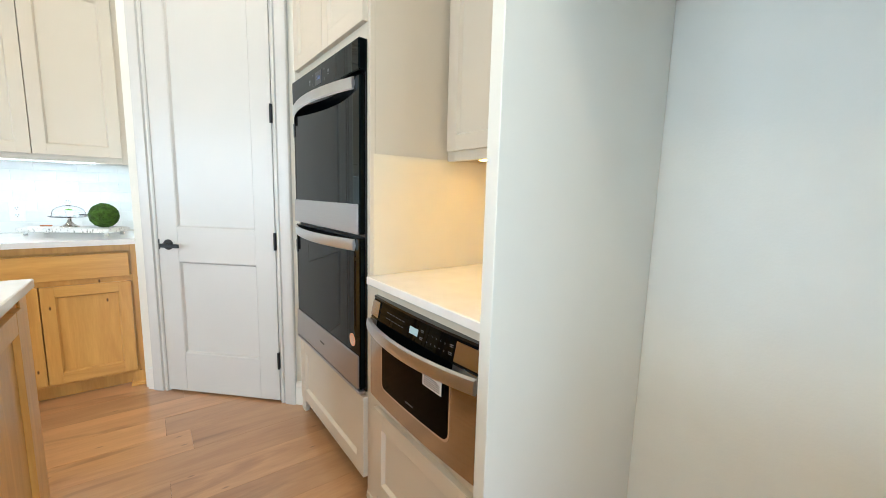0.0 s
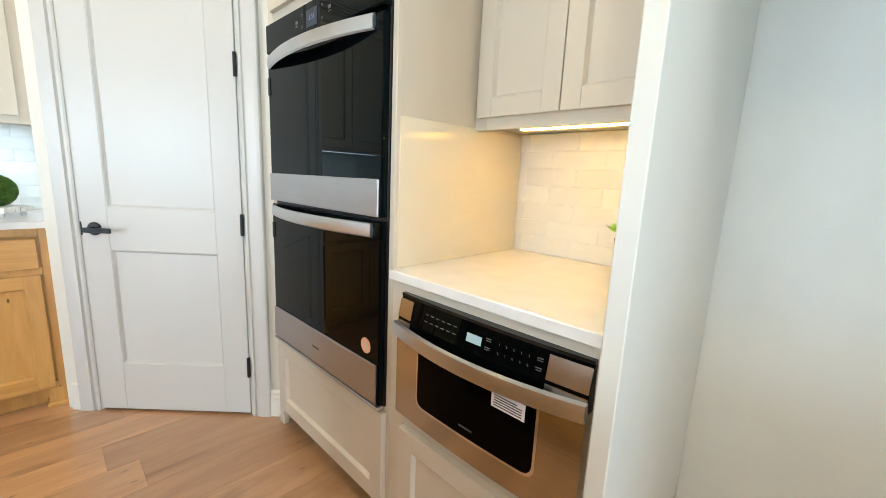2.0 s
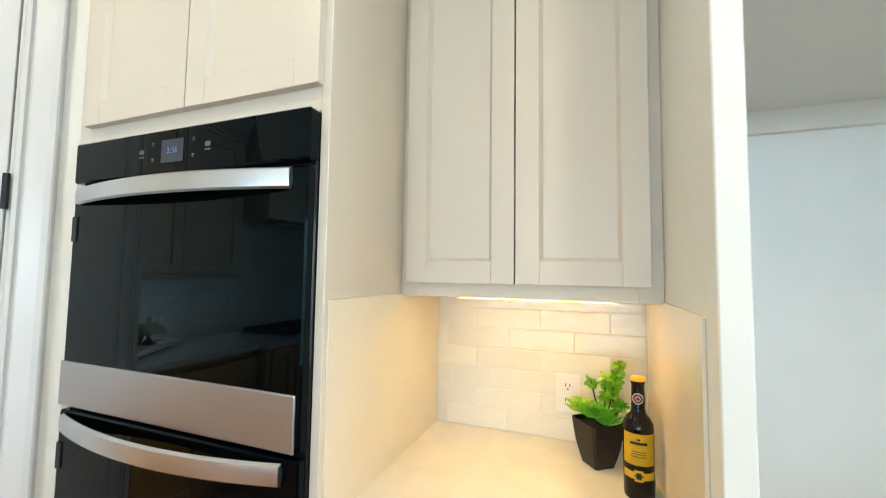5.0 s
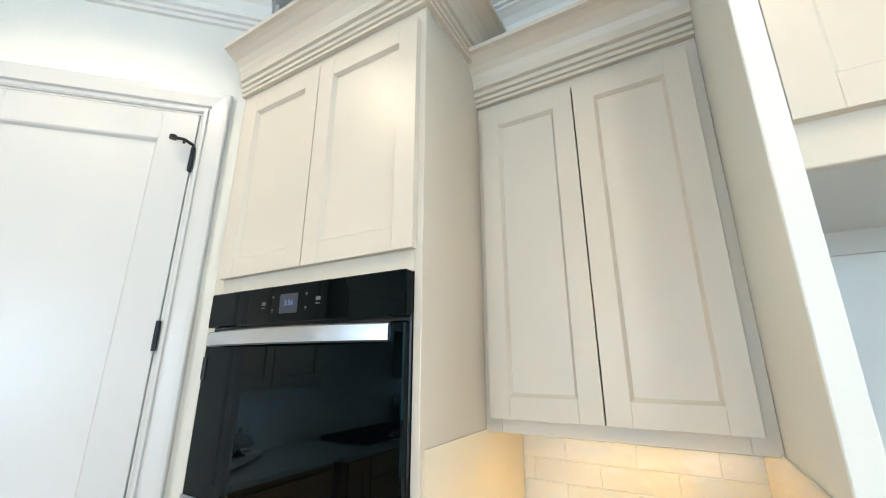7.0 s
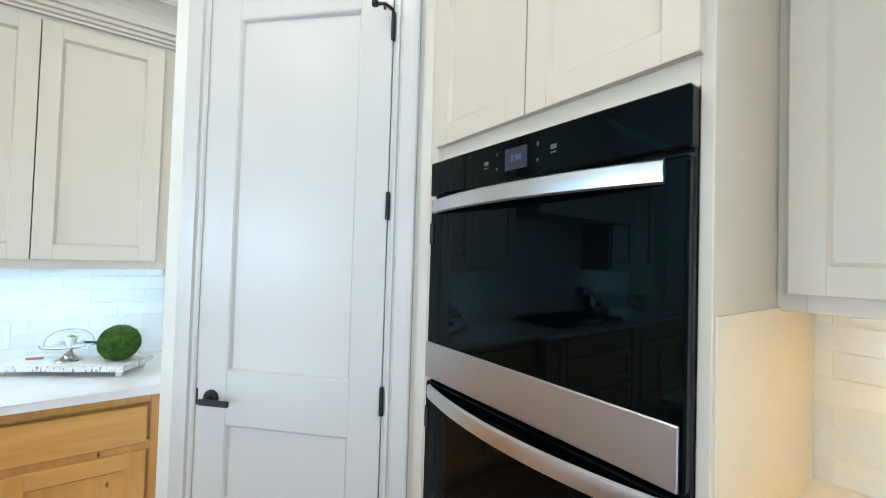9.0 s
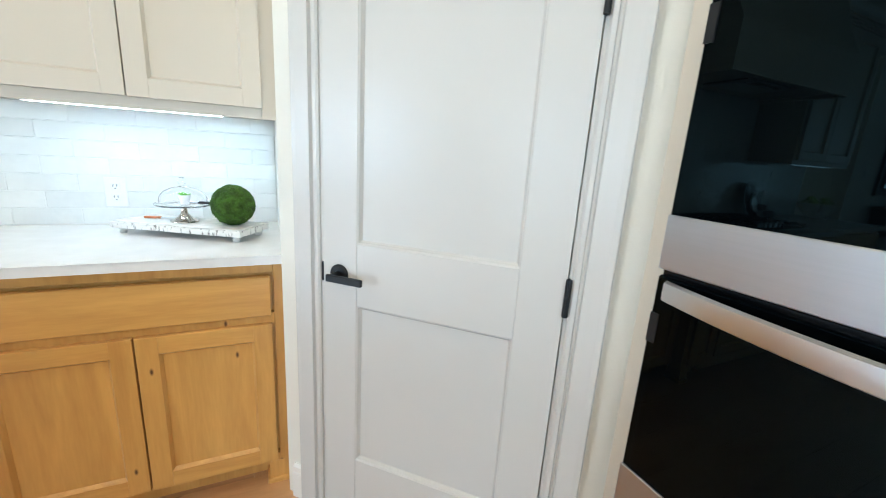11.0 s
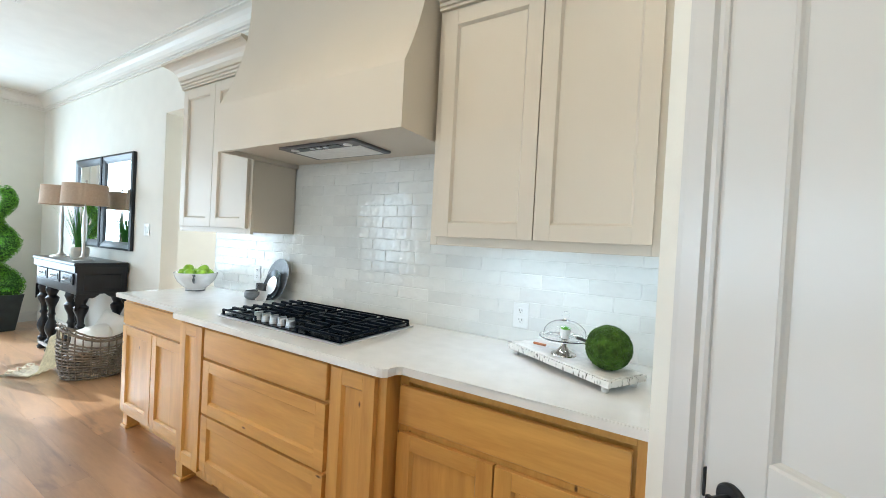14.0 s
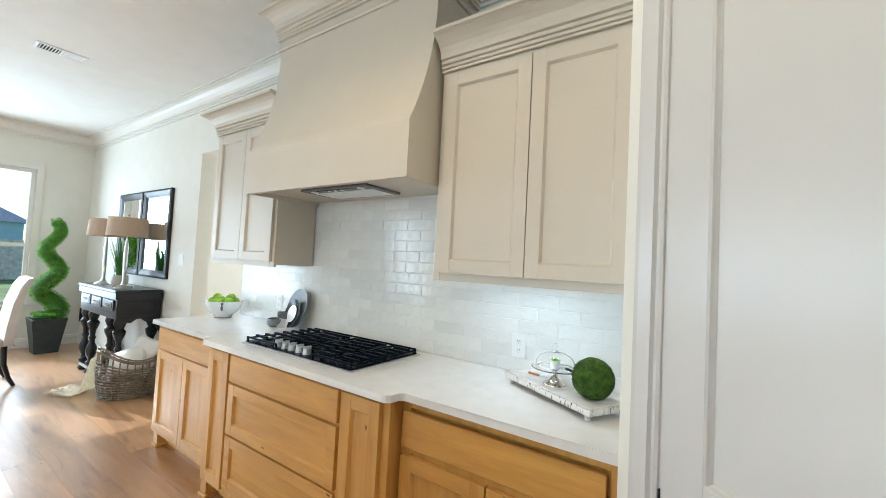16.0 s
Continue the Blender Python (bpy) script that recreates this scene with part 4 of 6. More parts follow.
def cooktop():
    c = thing("gas_cooktop", (-1.36, 3.37, 0.915), "stainless gas cooktop with black cast-iron grates", "cooktop")
    x0, x1, y0, y1 = -1.815, -0.905, 3.115, 3.635
    part("steel_base", B((x0, x1, y0, y1, 0.9155, 0.922), bev=0.003), BRIGHT, c, "polished steel base plate")
    part("burner_pan", B((x0 + 0.013, x1 - 0.013, y0 + 0.013, y1 - 0.010, 0.922, 0.926), bev=0.002), NAVYPAN, c, "glossy blue-black glass top")
    for x, y, r in ((-1.64, 3.27, 0.035), (-1.64, 3.51, 0.045), (-1.36, 3.42, 0.058), (-1.08, 3.27, 0.035), (-1.08, 3.51, 0.045)):
        bm = bmesh.new()
        lathe(bm, [(0, 0.926), (r * 1.25, 0.926), (r * 1.2, 0.936), (r, 0.938), (r, 0.944), (r * 0.9, 0.948), (0, 0.948)], (x, y, 0), 24)
        part("burner", bm, GRATE, c, smooth=True)
    w = (x1 - x0 - 0.03) / 3
    for k in range(3):
        a, b = x0 + 0.015 + k * w + 0.002, x0 + 0.015 + (k + 1) * w - 0.002
        f = y0 + (0.11 if k == 1 else 0.018)
        g = y1 - 0.018
        bm = bmesh.new()
        zt, zb, mx = 0.953, 0.943, (a + b) / 2
        for bx in ((a, b, g - 0.010, g), (a, b, f, f + 0.010), (mx - 0.005, mx + 0.005, f, g), (a, b, (f + g) / 2 - 0.006, (f + g) / 2 + 0.006)):
            box(bm, *bx, zb, zt, 0.002)
        if k != 1:
            e = a if k == 0 else b - 0.010
            box(bm, e, e + 0.010, f, g, zb - 0.006, zt - 0.006, 0.002)
        n = 7 if k != 1 else 5
        for j in range(1, n + 1):
            y = f + (g - f) * j / (n + 1)
            inner = 0.030 if j % 2 else 0.055
            for xa, xb in ((a + 0.002, mx - inner), (mx + inner, b - 0.002)):
                box(bm, xa, xb, y - 0.008, y + 0.008, zb + 0.001, zt + 0.004, 0.0015)
                end = xa if xa < mx - 0.06 else xb - 0.011
                box(bm, end, end + 0.011, y - 0.005, y + 0.005, zb - 0.006, zb + 0.002)
        for x in (a, b - 0.012):
            for y in (f, g - 0.012, (f + g) / 2 - 0.006):
                box(bm, x + 0.001, x + 0.011, y + 0.001, y + 0.011, 0.926, zb + 0.001)
        part("grate", bm, GRATE, c, "black cast-iron grate")
    for k in range(5):
        x = -1.545 + k * 0.062
        bm = bmesh.new()
        lathe(bm, [(0, 0.926), (0.024, 0.926), (0.024, 0.930), (0.021, 0.932), (0.020, 0.955), (0.017, 0.958), (0, 0.958)], (x, y0 + 0.062, 0), 24)
        box(bm, x - 0.006, x + 0.006, y0 + 0.040, y0 + 0.084, 0.950, 0.967, 0.002)
        part("knob", bm, BRIGHT, c, "brushed steel control knob", smooth=True)


cooktop()

# ---- things on the counter ----
WHITEWASH = mat("whitewashed_wood", (0.72, 0.70, 0.67), 0.6, var=0.12, scale=25, bump=0.3, bscale=60)
CHIPPED = mat("chipped_white_paint", (0.76, 0.74, 0.71), 0.7, var=0.0, scale=62, bump=0.5, bscale=90, stretch=(1.6, 1.6, 0.5))
chips = CHIPPED.node_tree.nodes["Color Ramp"].color_ramp.elements
chips[0].position, chips[0].color, chips[1].position = 0.34, (0.10, 0.09, 0.08, 1), 0.45
MOSS = mat("moss", (0.042, 0.088, 0.007), 0.95, var=0.5, scale=40, bump=1.0, bscale=120)
LEAF = mat("bright_succulent", (0.16, 0.46, 0.025), 0.4, var=0.3, scale=25)
LEAF2 = mat("yellow_green_leaf", (0.30, 0.56, 0.022), 0.4, var=0.3, scale=30)
GRASSY = mat("grass_blade_green", (0.05, 0.20, 0.025), 0.5, var=0.3, scale=12)
TOPIARY = mat("boxwood_leaf", (0.13, 0.35, 0.015), 0.6, var=0.4, scale=18)
TWIG = mat("brown_twig", (0.10, 0.06, 0.03), 0.7, var=0.2, scale=40)
POTBLACK = mat("matte_black_pot", (0.007, 0.006, 0.006), 0.45, var=0.2, scale=15)
GLASS = mat("clear_glass", (0.99, 0.99, 0.99), 0.01, var=0, trans=1.0, ior=1.18)
SILVER = mat("aged_silver", (0.55, 0.50, 0.44), 0.16, 1.0, var=0.15, scale=20)
CERAMIC = mat("white_ceramic", (0.80, 0.79, 0.77), 0.18, var=0.03)
GREYCER = mat("grey_stoneware", (0.15, 0.158, 0.168), 0.35, var=0.2, scale=30)
DARKCER = mat("charcoal_plate", (0.035, 0.045, 0.055), 0.18, var=0.25, scale=14)
APPLE = mat("green_apple_skin", (0.28, 0.47, 0.03), 0.28, var=0.2, scale=12)
KNIFEH = mat("orange_wood_handle", (0.38, 0.13, 0.045), 0.4, var=0.25, scale=40)
TM = pose(-0.070, 3.467, 0, 0, 0, -30.4)


def rough_verts(bm, amount, scale, vs=None):
    for v in (vs or bm.verts):
        v.co += Vector(noise.noise_vector(v.co * scale)) * amount


def serving_tray():
    t = thing("serving_tray", (-0.070, 3.467, 0.915), "whitewashed wooden footed tray with a chipped edge", "tray", turn=-30.4)
    bm = bmesh.new()
    box(bm, -0.25, 0.25, -0.094, 0.094, 0.9375, 0.958)
    bmesh.ops.subdivide_edges(bm, edges=bm.edges[:], cuts=14, use_grid_fill=True)
    rough_verts(bm, 0.003, 60)
    bm.transform(TM)
    part("rim", bm, CHIPPED, t, "chipped distressed rim")
    part("board", B((-0.242, 0.242, -0.087, 0.087, 0.9575, 0.963), bev=0.002, m=TM), WHITEWASH, t, "whitewashed board")
    for x in (-0.22, 0.22):
        for y in (-0.07, 0.07):
            bm = bmesh.new()
            lathe(bm, [(0, 0.9155), (0.010, 0.9155), (0.013, 0.925), (0.009, 0.932), (0.014, 0.941), (0, 0.941)], tuple(TM @ Vector((x, y, 0))), 14)
            part("foot", bm, WHITEWASH, t, smooth=True)


serving_tray()


def moss_ball():
    bm = bmesh.new()
    bmesh.ops.create_icosphere(bm, subdivisions=5, radius=0.077)
    for v in bm.verts:
        n = v.co.normalized()
        v.co = n * (0.0735 + 0.003 * noise.noise(n * 7) + 0.004 * noise.noise(n * 45) + 0.002 * noise.noise(n * 120))
    rnd = random.Random(5)
    for k in range(900):
        n = Vector((rnd.gauss(0, 1), rnd.gauss(0, 1), rnd.gauss(0, 1))).normalized()
        p = n * 0.072
        t = n.orthogonal().normalized()
        t.rotate(Matrix.Rotation(rnd.random() * 6.28, 3, n))
        a = bm.verts.new(p + t * 0.003)
        b = bm.verts.new(p - t * 0.003)
        c = bm.verts.new(p + n * rnd.uniform(0.003, 0.006) + t * rnd.uniform(-0.006, 0.006))
        bm.faces.new((a, b, c))
    bm.transform(pose(0.076, 3.386, 1.0365))
    solid("moss_ball", bm, MOSS, "round green moss ball resting on the tray", "decoration", origin=(0.076, 3.386, 0.9645))


moss_ball()


def leaf_quad(bm, base, d, n, ln, w, lift=0.0):
    """A small pointed fleshy leaf."""
    s = d.cross(n).normalized() * w
    m1 = base + d * ln * 0.55 + n * lift
    tip = base + d * ln + n * lift * 1.6
    v = [bm.verts.new(p) for p in (base - s * 0.4, base + s * 0.4, m1 + s, tip + s * 0.3, tip - s * 0.3, m1 - s, m1 - n * w * 0.7, m1 + n * w * 0.35)]
    bm.faces.new((v[0], v[7], v[5])), bm.faces.new((v[0], v[1], v[7])), bm.faces.new((v[1], v[2], v[7]))
    bm.faces.new((v[7], v[2], v[3], v[4])), bm.faces.new((v[7], v[4], v[5]))
    bm.faces.new((v[0], v[6], v[1])), bm.faces.new((v[1], v[6], v[2])), bm.faces.new((v[2], v[6], v[3])), bm.faces.new((v[6], v[4], v[3])), bm.faces.new((v[6], v[5], v[4])), bm.faces.new((v[0], v[5], v[6]))


def rosette(bm, centre, r, n, rnd, tilt=0.35, w=0.28):
    c = Vector(centre)
    for k in range(n):
        u = k / n
        a = k * 2.399963
        el = tilt + (1 - u) * 0.15 + u * 1.0
        ln = r * (1.0 - 0.55 * u) * rnd.uniform(0.85, 1.1)
        d = Vector((math.cos(a) * math.cos(el), math.sin(a) * math.cos(el), math.sin(el)))
        nrm = Vector((-math.cos(a) * math.sin(el), -math.sin(a) * math.sin(el), math.cos(el)))
        leaf_quad(bm, c + Vector((0, 0, 0.004 * u)), d, nrm, ln, ln * w * 0.6, ln * 0.06)


def cake_stand():
    c = tuple(TM @ Vector((-0.02, -0.01, 0)))
    s = thing("cake_stand", (c[0], c[1], 0.9635), "silver pedestal cake stand with a clear glass dome", "cake stand")
    bm = bmesh.new()
    lathe(bm, [(0, 0.9635), (0.047, 0.9635), (0.046, 0.968), (0.036, 0.972), (0.022, 0.982), (0.012, 0.996), (0.010, 1.012), (0.016, 1.020), (0.02, 1.024), (0, 1.024)], (c[0], c[1], 0), 26)
    part("pedestal", bm, SILVER, s, "aged silver pedestal", smooth=True)
    bm = bmesh.new()
    lathe(bm, [(0, 1.0245), (0.088, 1.0245), (0.094, 1.029), (0.094, 1.032), (0.086, 1.0305), (0, 1.0305)], (c[0], c[1], 0), 36)
    p = part("plate", bm, GLASS, s, "clear glass plate", smooth=True)
    bm = bmesh.new()
    prof = [(0.078, 1.033), (0.078, 1.045)] + [(0.078 * math.cos(a), 1.045 + 0.05 * math.sin(a)) for a in [0.2 * k for k in range(1, 8)]] + [(0.009, 1.0955), (0.008, 1.102), (0.014, 1.110), (0.014, 1.120), (0.007, 1.127), (0, 1.127)]
    inner = [(0.0, 1.0925)] + [(0.0755 * math.cos(a), 1.045 + 0.0475 * math.sin(a)) for a in [0.2 * k for k in range(7, 0, -1)]] + [(0.0755, 1.033)]
    lathe(bm, prof + inner + prof[:1], (c[0], c[1], 0), 32, caps=False)
    bmesh.ops.remove_doubles(bm, verts=bm.verts[:], dist=0.0001)
    part("dome", bm, GLASS, s, "clear glass dome with a knob", smooth=True).visible_shadow = False


cake_stand()
sx, sy, _ = TM @ Vector((0.0, -0.03, 0))


def potted_succulent():
    s = thing("potted_succulent", (sx, sy, 1.0325), "tiny green succulent in a white ceramic pot", "plant")
    bm = bmesh.new()
    lathe(bm, [(0, 1.0325), (0.015, 1.0325), (0.022, 1.066), (0.0195, 1.066), (0.018, 1.058), (0, 1.058)], (sx, sy, 0), 22)
    part("pot", bm, CERAMIC, s, smooth=True)
    bm = bmesh.new()
    rosette(bm, (sx, sy, 1.058), 0.026, 26, random.Random(2), 0.3)
    part("leaves", bm, LEAF, s, "green succulent leaves")


potted_succulent()


def cheese_knife(m, handle, label, hl=0.058):
    k = thing("cheese_knife", tuple(m.translation), label, "knife")
    part("handle", B((0, hl, -0.006, 0.006, 0, 0.009), bev=0.0025, m=m), handle, k)
    part("blade", B((hl, hl + 0.06, -0.005, 0.006, 0.003, 0.0045), m=m), BRIGHT, k, "steel blade")


cheese_knife(TM @ pose(-0.185, -0.012, 0.9635, 0, 0, 18), KNIFEH, "cheese knife with an orange wooden handle on the tray")
cheese_knife(TM @ pose(0.085, -0.006, 1.0335, 0, 0, 172), POTBLACK, "spreader with a black handle on the glass plate", 0.055)


def fruit_bowl():
    cx, cy = -2.80, 3.50
    b = thing("fruit_bowl", (cx, cy, 0.9155), "white ceramic footed bowl with dark handles, filled with green apples", "bowl")
    bm = bmesh.new()
    lathe(bm, [(0, 0.922), (0.060, 0.922), (0.062, 0.932), (0.085, 0.950), (0.118, 0.985), (0.137, 1.028), (0.142, 1.05), (0.136, 1.05), (0.130, 1.028), (0.110, 0.99), (0.075, 0.958), (0, 0.948)], (cx, cy, 0), 36)
    part("bowl", bm, CERAMIC, b, smooth=True)
    bm = bmesh.new()
    lathe(bm, [(0, 0.9155), (0.066, 0.9155), (0.064, 0.9225), (0, 0.9225)], (cx, cy, 0), 30)
    part("foot_ring", bm, GREYCER, b, "dark foot ring", smooth=True)
    for a in (-0.55, 2.6):
        bm = bmesh.new()
        d = Vector((math.cos(a), math.sin(a), 0))
        q = Vector((cx, cy, 0))
        tube(bm, [q + d * 0.135 + Vector((0, 0, 1.035)), q + d * 0.165 + Vector((0, 0, 1.04)), q + d * 0.172 + Vector((0, 0, 1.015)), q + d * 0.15 + Vector((0, 0, 0.995)), q + d * 0.112 + Vector((0, 0, 0.985))], 0.009, 8)
        part("handle", bm, GREYCER, b, "dark scrolled handle", smooth=True)
    rnd = random.Random(9)
    spots = [(math.cos(a) * 0.078, math.sin(a) * 0.078, 1.040) for a in [k * 1.047 for k in range(6)]] + [(0.005, 0.0, 1.042), (0.04, 0.035, 1.070), (-0.045, -0.03, 1.066)]
    for x, y, z in spots:
        bm = bmesh.new()
        prof = [(0, 0.024), (0.006, 0.027), (0.016, 0.032), (0.028, 0.028), (0.036, 0.010), (0.034, -0.010), (0.024, -0.028), (0.012, -0.034), (0.005, -0.031), (0, -0.029)]
        lathe(bm, prof, (0, 0, 0), 18)
        tube(bm, [(0, 0, 0.024), (0.002, 0, 0.036), (0.005, 0, 0.044)], 0.0015, 5)
        bm.transform(pose(cx + x, cy + y, z, rnd.uniform(-35, 35), rnd.uniform(-35, 35), 0))
        solid("green_apple", bm, APPLE, "shiny green apple in the white bowl", "apple", group="apples in the bowl", smooth=True, origin=(cx + x, cy + y, z - 0.034))


fruit_bowl()


def plate(name, r, m, material, label):
    bm = bmesh.new()
    lathe(bm, [(0, 0), (r * 0.55, 0), (r * 0.62, 0.004), (r * 0.95, 0.016), (r, 0.018), (r, 0.022), (r * 0.94, 0.021), (r * 0.62, 0.009), (0, 0.006)], (0, 0, 0), 40)
    bm.transform(m)
    ob = solid(name, bm, material, label, "plate", smooth=True, origin=m.translation)
    return ob


plate("dinner_plate", 0.142, pose(-2.045, 3.656, 1.055, 76, 0, -9), GREYCER, "large grey stoneware plate leaning on the tile")
plate("salad_plate", 0.104, pose(-2.055, 3.626, 1.017, 74, 0, -9), DARKCER, "smaller charcoal plate leaning on the larger one")
bm = bmesh.new()
lathe(bm, [(0, 0.022), (0.048, 0.022), (0.06, 0.026), (0.062, 0.0275), (0, 0.0275)], (0, 0, -0.016), 30)
bm.transform(pose(-2.055, 3.616, 1.017, 74, 0, -9))
solid("saucer", bm, CERAMIC, "small white saucer set on the charcoal plate", "saucer", smooth=True, origin=(-2.062, 3.62, 0.96))


def mug(x, y, z, r, h, material, label, turn):
    m = thing("mug", (x, y, z), label, "mug", turn=turn)
    bm = bmesh.new()
    lathe(bm, [(0, z), (r * 0.85, z), (r, z + 0.008), (r, z + h), (r * 0.9, z + h), (r * 0.88, z + 0.012), (0, z + 0.01)], (x, y, 0), 26)
    part("body", bm, material, m, smooth=True)
    bm = bmesh.new()
    a = radians(turn)
    d = Vector((math.cos(a), math.sin(a), 0))
    q = Vector((x, y, z))
    tube(bm, [q + d * r * 0.95 + Vector((0, 0, h * 0.8)), q + d * (r + 0.022) + Vector((0, 0, h * 0.75)), q + d * (r + 0.026) + Vector((0, 0, h * 0.45)), q + d * r * 0.95 + Vector((0, 0, h * 0.22))], 0.005, 8)
    part("handle", bm, material, m, smooth=True)


bm = bmesh.new()
lathe(bm, [(0, 0.9155), (0.05, 0.9155), (0.068, 0.932), (0.07, 0.955), (0.064, 0.972), (0.058, 0.972), (0.06, 0.955), (0.045, 0.93), (0, 0.926)], (-2.19, 3.58, 0), 30)
solid("small_bowl", bm, GREYCER, "small grey stoneware bowl beside the cooktop", "bowl", smooth=True, origin=(-2.19, 3.58, 0.9155))
mug(-2.155, 3.60, 0.9725, 0.036, 0.05, GREYCER, "grey stoneware cup stacked on the small bowl", -60)
bm = bmesh.new()
vs = [[bm.verts.new((u * 0.085 - 0.0425, 0.012 * math.sin(u * 3.1), v * 0.07)) for u in [i / 8 for i in range(9)]] for v in [j / 6 for j in range(7)]]
for j in range(6):
    for i in range(8):
        bm.faces.new((vs[j][i], vs[j][i + 1], vs[j + 1][i + 1], vs[j + 1][i]))
bmesh.ops.solidify(bm, geom=bm.faces[:], thickness=0.004)
bm.transform(pose(-2.09, 3.55, 0.9165, -22, 0, 14))
solid("napkin", bm, CERAMIC, "folded white napkin leaning on the grey bowl", "napkin", smooth=True, origin=(-2.09, 3.55, 0.9165))


# ---- outlets and switch ----
def wall_plate(m, label, kind):
    o = thing(kind, tuple(m.translation), label, "outlet" if kind == "outlet" else "switch")
    hw = 0.036 if kind == "outlet" else 0.058
    part("cover_plate", B((-hw, hw, -0.005, 0, -0.058, 0.058), bev=0.002, m=m), WHITEPL, o)
    if kind == "outlet":
        for z in (-0.022, 0.022):
            f = part("socket", B((-0.016, 0.016, -0.007, -0.004, z - 0.015, z + 0.015), bev=0.002, m=m), WHITEPL, o)
            for x in (-0.006, 0.006):
                part("slot", B((x - 0.0013, x + 0.0013, -0.0074, -0.006, z - 0.001, z + 0.008), m=m), DARK, f)
            part("slot", B((-0.0022, 0.0022, -0.0074, -0.006, z - 0.010, z - 0.006), m=m), DARK, f)
    else:
        for x in (-0.023, 0.023):
            part("rocker", B((x - 0.012, x + 0.012, -0.008, -0.004, -0.03, 0.03), bev=0.002, m=m), WHITEPL, o)


TILE = 0.009
wall_plate(pose(-0.352, YW - TILE - 0.001, 1.045), "white duplex outlet on the tile backsplash", "outlet")
wall_plate(pose(-2.36, YW - TILE - 0.001, 1.07), "white duplex outlet on the tile backsplash", "outlet")
wall_plate(pose(NB - TILE - 0.001, 1.04, 1.056, 0, 0, -90), "white duplex outlet on the niche tile", "outlet")
wall_plate(pose(-4.15, YW - 0.001, 1.34), "white double light switch on the cream wall", "light_switch")


# ---- niche: plant and bottle ----
def round_leaf(bm, base, d, ln, w, roll):
    """A cupped, round-ended leaf pointing along d."""
    side = Matrix.Rotation(roll, 3, d) @ d.cross(Vector((0.2, 0.1, 1))).normalized()
    up = side.cross(d).normalized()
    rim = [base + d * ln * u + side * w * q + up * w * 0.35 * abs(q) for u, q in ((0.25, -0.6), (0.6, -1.0), (0.9, -0.7), (1.0, 0.0), (0.9, 0.7), (0.6, 1.0), (0.25, 0.6))]
    v0, mid = bm.verts.new(base), bm.verts.new(base + d * ln * 0.6 - up * w * 0.1)
    vs = [v0] + [bm.verts.new(p) for p in rim]
    for k in range(len(vs)):
        bm.faces.new((vs[k], vs[(k + 1) % len(vs)], mid))


def black_planter():
    x, y = 1.432, 0.958
    p = thing("potted_plant", (x, y, 0.9155), "bright green succulents in a tapered square matte black pot", "plant", turn=22)
    m = pose(x, y, 0, 0, 0, 171)
    bm = bmesh.new()
    rings = []
    for r, z in ((0.037, 0.9155), (0.039, 0.9175), (0.047, 0.940), (0.0555, 0.968), (0.0615, 1.0), (0.0655, 1.030), (0.061, 1.030), (0.058, 1.02)):
        ring = []
        for k in range(4):
            for da in (-0.07, 0.07):
                a = k * math.pi / 2 + da
                ring.append(bm.verts.new(m @ Vector((r * math.cos(a), r * math.sin(a), z))))
        rings.append(ring)
    for a, b in zip(rings, rings[1:]):
        for k in range(8):
            bm.faces.new((a[k], a[(k + 1) % 8], b[(k + 1) % 8], b[k]))
    bm.faces.new(rings[0]), bm.faces.new(rings[-1])
    part("pot", bm, POTBLACK, p)
    rnd = random.Random(4)
    for (dx, dy, r, n, h, mt) in ((-0.024, 0.006, 0.056, 110, 0.016, LEAF), (-0.002, 0.038, 0.056, 70, 0.020, LEAF2), (-0.030, -0.026, 0.044, 70, 0.004, LEAF), (0.03, 0.0, 0.05, 50, 0.01, LEAF)):
        bm = bmesh.new()
        rosette(bm, (x + dx, y + dy, 1.026 + h), r, n, rnd, 0.12, 0.24)
        part("rosette", bm, mt, p, "pointed succulent rosette")
    stems = (((0.0, -0.020), (-0.005, -0.056), 0.150, 78, 0.016, LEAF2), ((0.01, -0.03), (0.01, -0.05), 0.10, 54, 0.016, LEAF2),
             ((0.0, -0.015), (-0.005, 0.018), 0.108, 15, 0.014, LEAF2), ((0.005, -0.02), (0.0, -0.022), 0.115, 46, 0.014, LEAF2), ((0.0, -0.03), (-0.012, -0.066), 0.05, 20, 0.012, LEAF))
    for (bx, by), (tx, ty), h, n, lw, mt in stems:
        base, tip = Vector((x + bx, y + by, 1.02)), Vector((x + tx, y + ty, 1.03 + h))
        st = bmesh.new()
        tube(st, [base, base.lerp(tip, 0.5) + Vector((0.006, 0.003, 0)), tip], [0.003, 0.0022, 0.0015], 6)
        stem = part("stem", st, TWIG, p, "thin brown stem")
        bm = bmesh.new()
        for k in range(n):
            u = 0.40 + 0.60 * (k + rnd.random()) / n if n > 15 else 0.72 + 0.28 * k / n
            a = k * 2.4 + rnd.uniform(-0.4, 0.4)
            c = base.lerp(tip, u) + Vector((0.006, 0.003, 0)) * (4 * u * (1 - u))
            d = Vector((math.cos(a), math.sin(a), rnd.uniform(-0.3, 1.3))).normalized()
            round_leaf(bm, c, d, rnd.uniform(0.015, 0.023), lw * rnd.uniform(0.5, 0.85), rnd.uniform(-1.3, 1.3))
        part("leaves", bm, mt, stem, "rounded green leaves")


